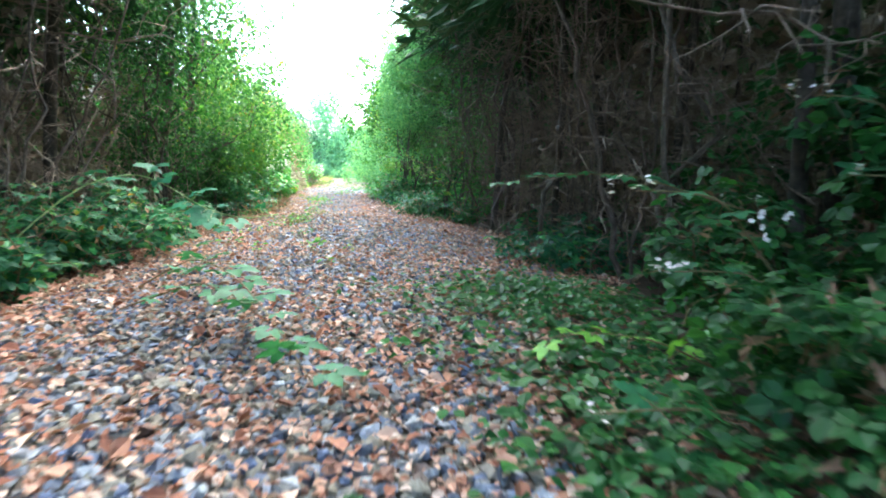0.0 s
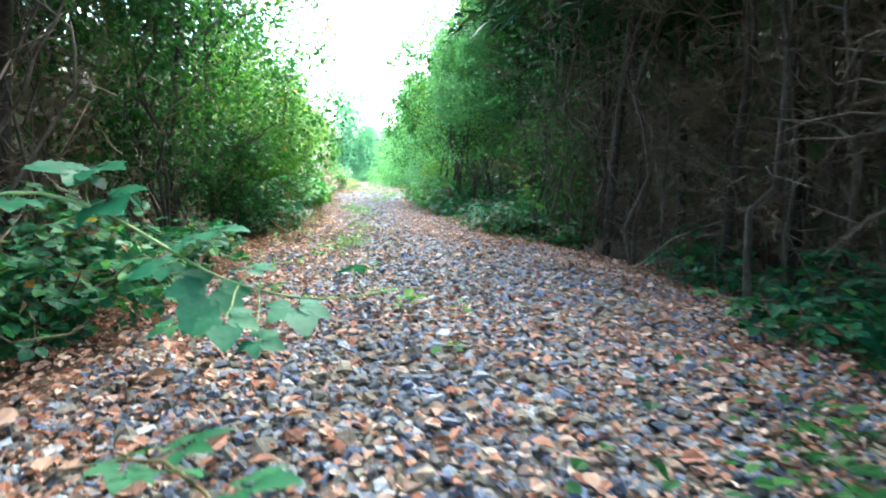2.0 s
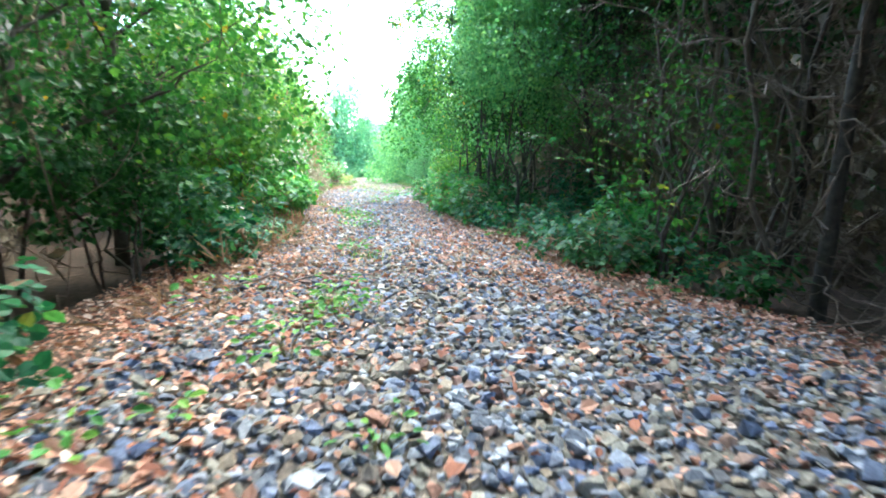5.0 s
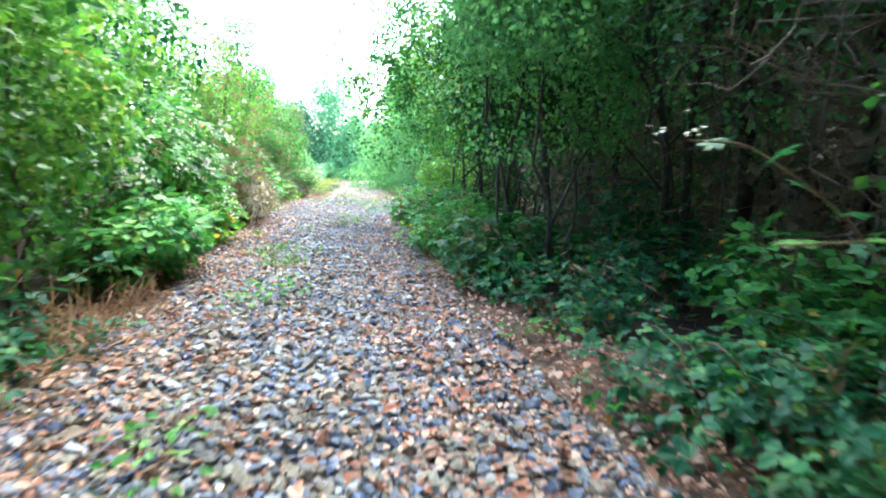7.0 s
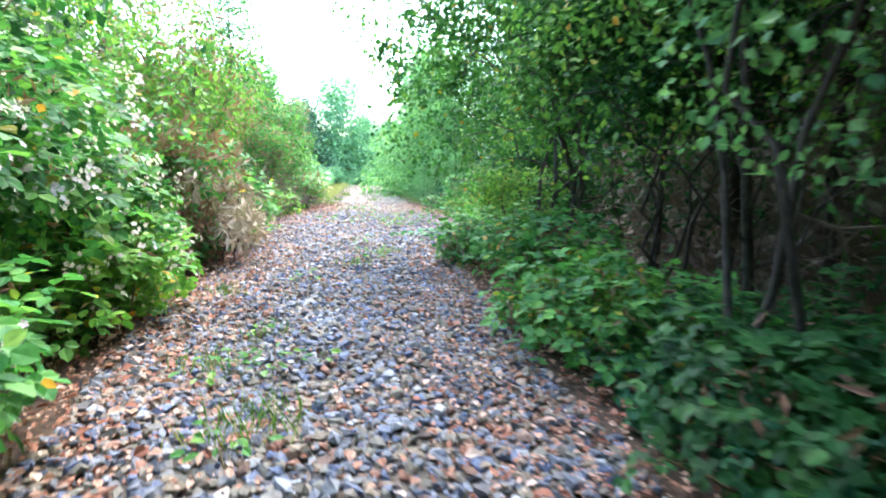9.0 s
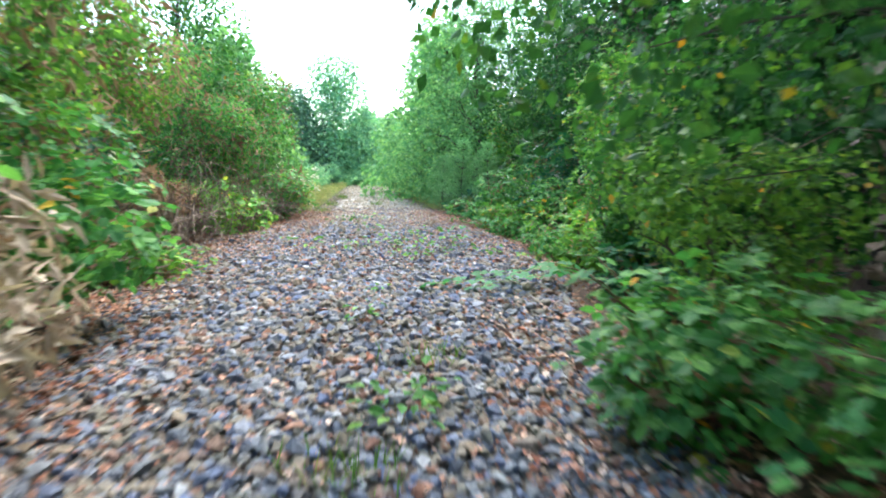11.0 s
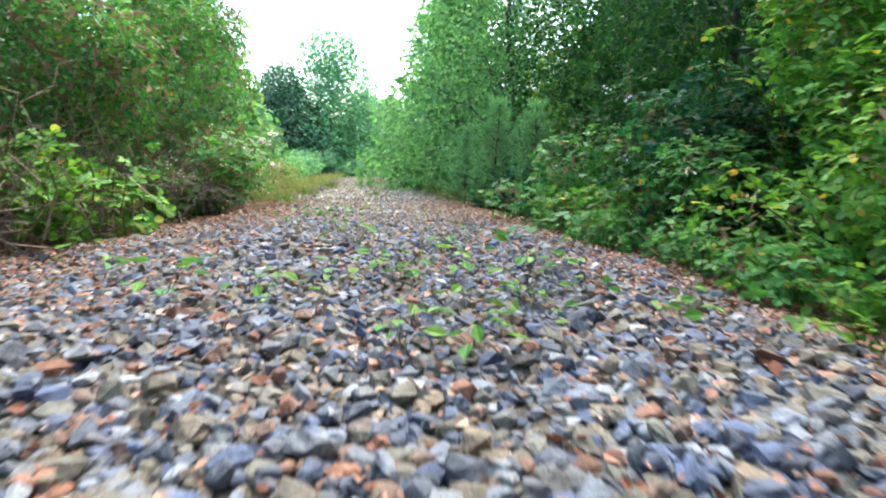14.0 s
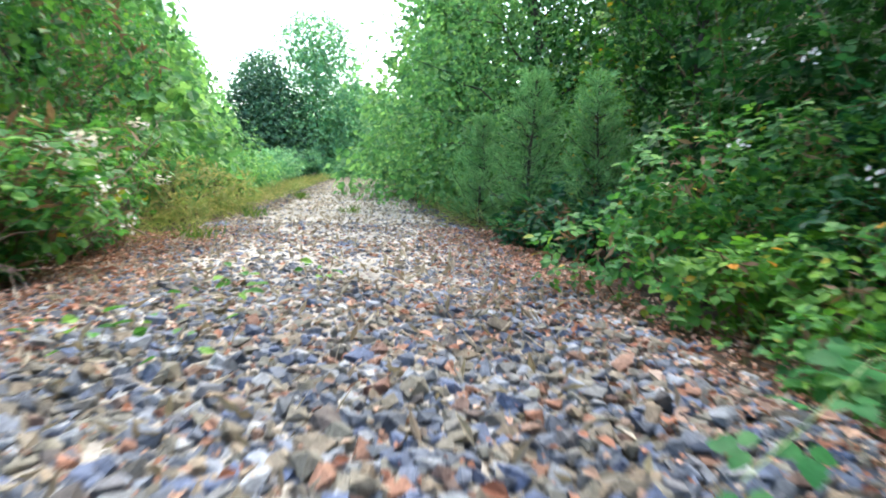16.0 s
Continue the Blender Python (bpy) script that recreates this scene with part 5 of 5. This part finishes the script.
shoot([(-1.0, 3.5, 0.05), (-0.6, 3.1, 0.28), (-0.3, 2.6, 0.25), (-0.1, 2.1, 0.20), (0.08, 1.62, 0.12)], 0.14, "trailing bramble shoot with large leaves on the ballast", 0.12)
shoot([(-0.9, 2.9, 0.05), (-0.45, 2.6, 0.24), (-0.15, 2.3, 0.14)], 0.12, "trailing bramble shoot with large leaves on the ballast", 0.11)
shoot([(1.45, 1.62, 0.05), (1.2, 1.72, 0.17), (1.0, 1.78, 0.19), (0.80, 1.84, 0.15)], 0.095, "fresh bright green bramble shoot beside the track bed", 0.07, BRAMBLE_YOUNG)
shoot([(1.9, 2.2, 0.55), (1.5, 2.6, 0.72), (1.15, 2.9, 0.70), (0.95, 3.0, 0.64)], 0.12, "bramble shoot reaching out of the thicket", 0.1)
shoot([(1.75, 19.65, 0.05), (1.35, 19.42, 0.16), (0.95, 19.26, 0.13), (0.6, 19.14, 0.08), (0.27, 19.12, 0.07)], 0.15, "green bramble shoot lying across the ballast", 0.085, SHOOT_LEAF, 0.004, BROAD_THREE)
shoot([(1.7, 19.3, 0.05), (1.3, 19.12, 0.18), (0.9, 18.98, 0.13), (0.58, 18.9, 0.08)], 0.15, "green bramble shoot lying across the ballast", 0.08, SHOOT_LEAF, 0.0035, BROAD_THREE)
shoot([(1.95, 23.5, 0.05), (1.6, 23.3, 0.22), (1.3, 23.1, 0.18), (1.0, 22.95, 0.1)], 0.13, "fresh bramble shoot at the edge of the ballast", 0.1, SHOOT_LEAF, 0.004, BROAD_THREE)
shoot([(-1.6, 5.0, 0.1), (-1.25, 4.7, 0.4), (-1.0, 4.3, 0.36), (-0.85, 4.0, 0.2)], 0.13, "bramble shoot with large leaves beside the ballast", 0.1)
shoot([(1.7, 8.45, 0.25), (1.35, 8.6, 0.66), (0.98, 8.7, 0.78), (0.74, 8.75, 0.76)], 0.075, "fresh bramble shoot arching out of the bank", 0.09, WEED_LEAF)
shoot([(1.7, 8.4, 0.3), (1.3, 8.5, 0.80), (1.02, 8.6, 0.92), (0.95, 8.6, 1.02)], 0.075, "fresh bramble shoot with yellowing leaves above the bank", 0.12, YELLOW_LEAF)
shoot([(1.6, 9.1, 0.3), (1.2, 9.1, 0.76), (0.86, 9.0, 0.92), (0.70, 8.95, 0.92)], 0.07, "flowering bramble shoot arching out of the bank", 0.13, blossom=2, petal=0.006)
for x, y, z, n in ((-1.04, 25.0, 0.73, 4), (-1.1, 25.9, 0.85, 3), (-1.15, 26.4, 0.5, 3)):
    shoot([(x - 0.5, y + 0.05, z - 0.25), (x - 0.3, y + 0.03, z - 0.02), (x - 0.12, y, z), (x, y, z)], 0.10, "bramble shoot in pale pink flower beside the ballast", 0.09, HEDGE_LEAF, blossom=n, petal=0.02)
for x, y, z, n in ((0.98, 1.53, 0.67, 2), (1.18, 1.62, 0.42, 3), (1.58, 1.6, 0.96, 2), (1.73, 1.6, 0.72, 1), (0.74, 1.2, 0.17, 1)):
    shoot([(x + 0.5, y + 0.05, max(0.1, z - 0.25)), (x + 0.3, y + 0.03, z - 0.02), (x + 0.12, y, z), (x, y, z)], 0.10, "flowering bramble shoot beside the track bed", 0.09, blossom=n)
for x, y, h, n, s in ((-0.16, 5.0, 0.10, 8, 0.07), (0.17, 5.05, 0.06, 7, 0.05), (0.0, 4.35, 0.07, 7, 0.05), (-0.24, 5.6, 0.05, 6, 0.05), (-0.6, 5.2, 0.07, 8, 0.05), (-0.87, 6.6, 0.09, 10, 0.05),
                      (-0.48, 7.65, 0.15, 60, 0.042), (-0.58, 7.5, 0.12, 20, 0.05), (-0.41, 9.5, 0.12, 16, 0.05),
                      (-0.42, 11.65, 0.18, 34, 0.05), (-0.50, 11.35, 0.16, 26, 0.048), (-0.30, 11.9, 0.14, 18, 0.05), (-0.62, 7.05, 0.17, 60, 0.042), (-1.05, 6.45, 0.14, 24, 0.05), (-0.95, 5.6, 0.10, 14, 0.055), (-1.05, 7.8, 0.2, 26, 0.05), (-0.33, 6.4, 0.10, 18, 0.04), (-0.52, 8.1, 0.12, 20, 0.05), (-0.43, 9.75, 0.12, 20, 0.05), (-0.54, 13.6, 0.12, 20, 0.05), (-0.76, 13.5, 0.14, 18, 0.05), (-0.52, 12.7, 0.12, 14, 0.05),
                      (-0.04, 16.9, 0.14, 20, 0.06), (0.05, 17.1, 0.12, 16, 0.06), (-0.17, 18.3, 0.10, 14, 0.05), (-0.68, 14.2, 0.10, 12, 0.05), (-0.33, 13.7, 0.08, 10, 0.05), (-0.61, 15.8, 0.10, 12, 0.05),
                      (-1.09, 21.55, 0.12, 7, 0.08), (-0.41, 21.2, 0.08, 8, 0.06), (-0.31, 23.9, 0.10, 10, 0.06), (0.14, 21.5, 0.12, 9, 0.07), (0.47, 22.3, 0.10, 10, 0.06), (0.91, 22.0, 0.12, 9, 0.07),
                      (1.12, 10.75, 0.12, 22, 0.05), (0.95, 10.7, 0.10, 14, 0.05), (1.3, 10.85, 0.12, 20, 0.05), (-0.75, 21.3, 0.09, 12, 0.06), (0.12, 20.6, 0.07, 8, 0.055), (0.55, 20.75, 0.09, 11, 0.06), (0.3, 20.5, 0.08, 9, 0.055), (1.0, 20.85, 0.07, 6, 0.06), (0.92, 21.2, 0.09, 8, 0.06), (-0.04, 19.17, 0.06, 5, 0.045), (-0.11, 19.13, 0.05, 5, 0.045), (-0.08, 21.3, 0.09, 9, 0.06), (0.23, 21.64, 0.10, 9, 0.065),
                      (0.38, 21.06, 0.09, 8, 0.06), (0.73, 21.5, 0.10, 9, 0.065), (0.65, 21.1, 0.06, 7, 0.05), (-0.3, 21.1, 0.07, 7, 0.05), (-0.58, 24.0, 0.10, 10, 0.06), (-0.09, 22.6, 0.10, 10, 0.06),
                      (0.42, 21.65, 0.10, 9, 0.06), (-0.3, 24.9, 0.09, 10, 0.06), (0.08, 25.3, 0.09, 9, 0.06), (-0.3, 24.5, 0.08, 9, 0.06), (1.75, 24.0, 0.14, 12, 0.07), (1.12, 20.9, 0.08, 7, 0.06)):
    weed(x, y, h * 1.6 if y > 20 else h, n, s * 1.1 if y > 20 else s, HEDGE_LEAF if 10.9 < y < 12.3 else WEED_LEAF)
for x, y, h, n in ((-0.5, 12.9, 0.14, 60), (-0.45, 13.1, 0.12, 60), (-0.2, 16.6, 0.12, 60), (-0.5, 7.8, 0.12, 60), (-0.79, 13.6, 0.14, 50), (-0.66, 14.2, 0.12, 40), (-0.35, 9.3, 0.12, 40),
                   (0.15, 17.6, 0.12, 60), (-1.05, 15.2, 0.14, 50), (0.55, 22.7, 0.1, 40), (-1.1, 27.0, 0.2, 80), (-1.0, 29.0, 0.2, 90), (0.1, 30.0, 0.16, 80), (-0.9, 33.0, 0.2, 120), (0.9, 34.0, 0.2, 120)):
    grass(x, y, h, n, 0.16)
thicket("verge_grass", "dry pale grass along the far ballast edge", -2.4, -1.25, 27.0, 49.0, 0.26, 7000, 0.2, VERGE, BLADE)
thicket("verge_grass", "dry pale grass along the far ballast edge", 1.2, 2.4, 28.0, 49.0, 0.22, 5000, 0.2, VERGE, BLADE)

thicket("dry_straw", "pale dry straw trodden over the far ballast", -1.2, 1.2, 22.5, 50.0, 0.04, 8500, 0.08, STRAW, SPRAY, 0.015)
build_litter()
build_ballast()
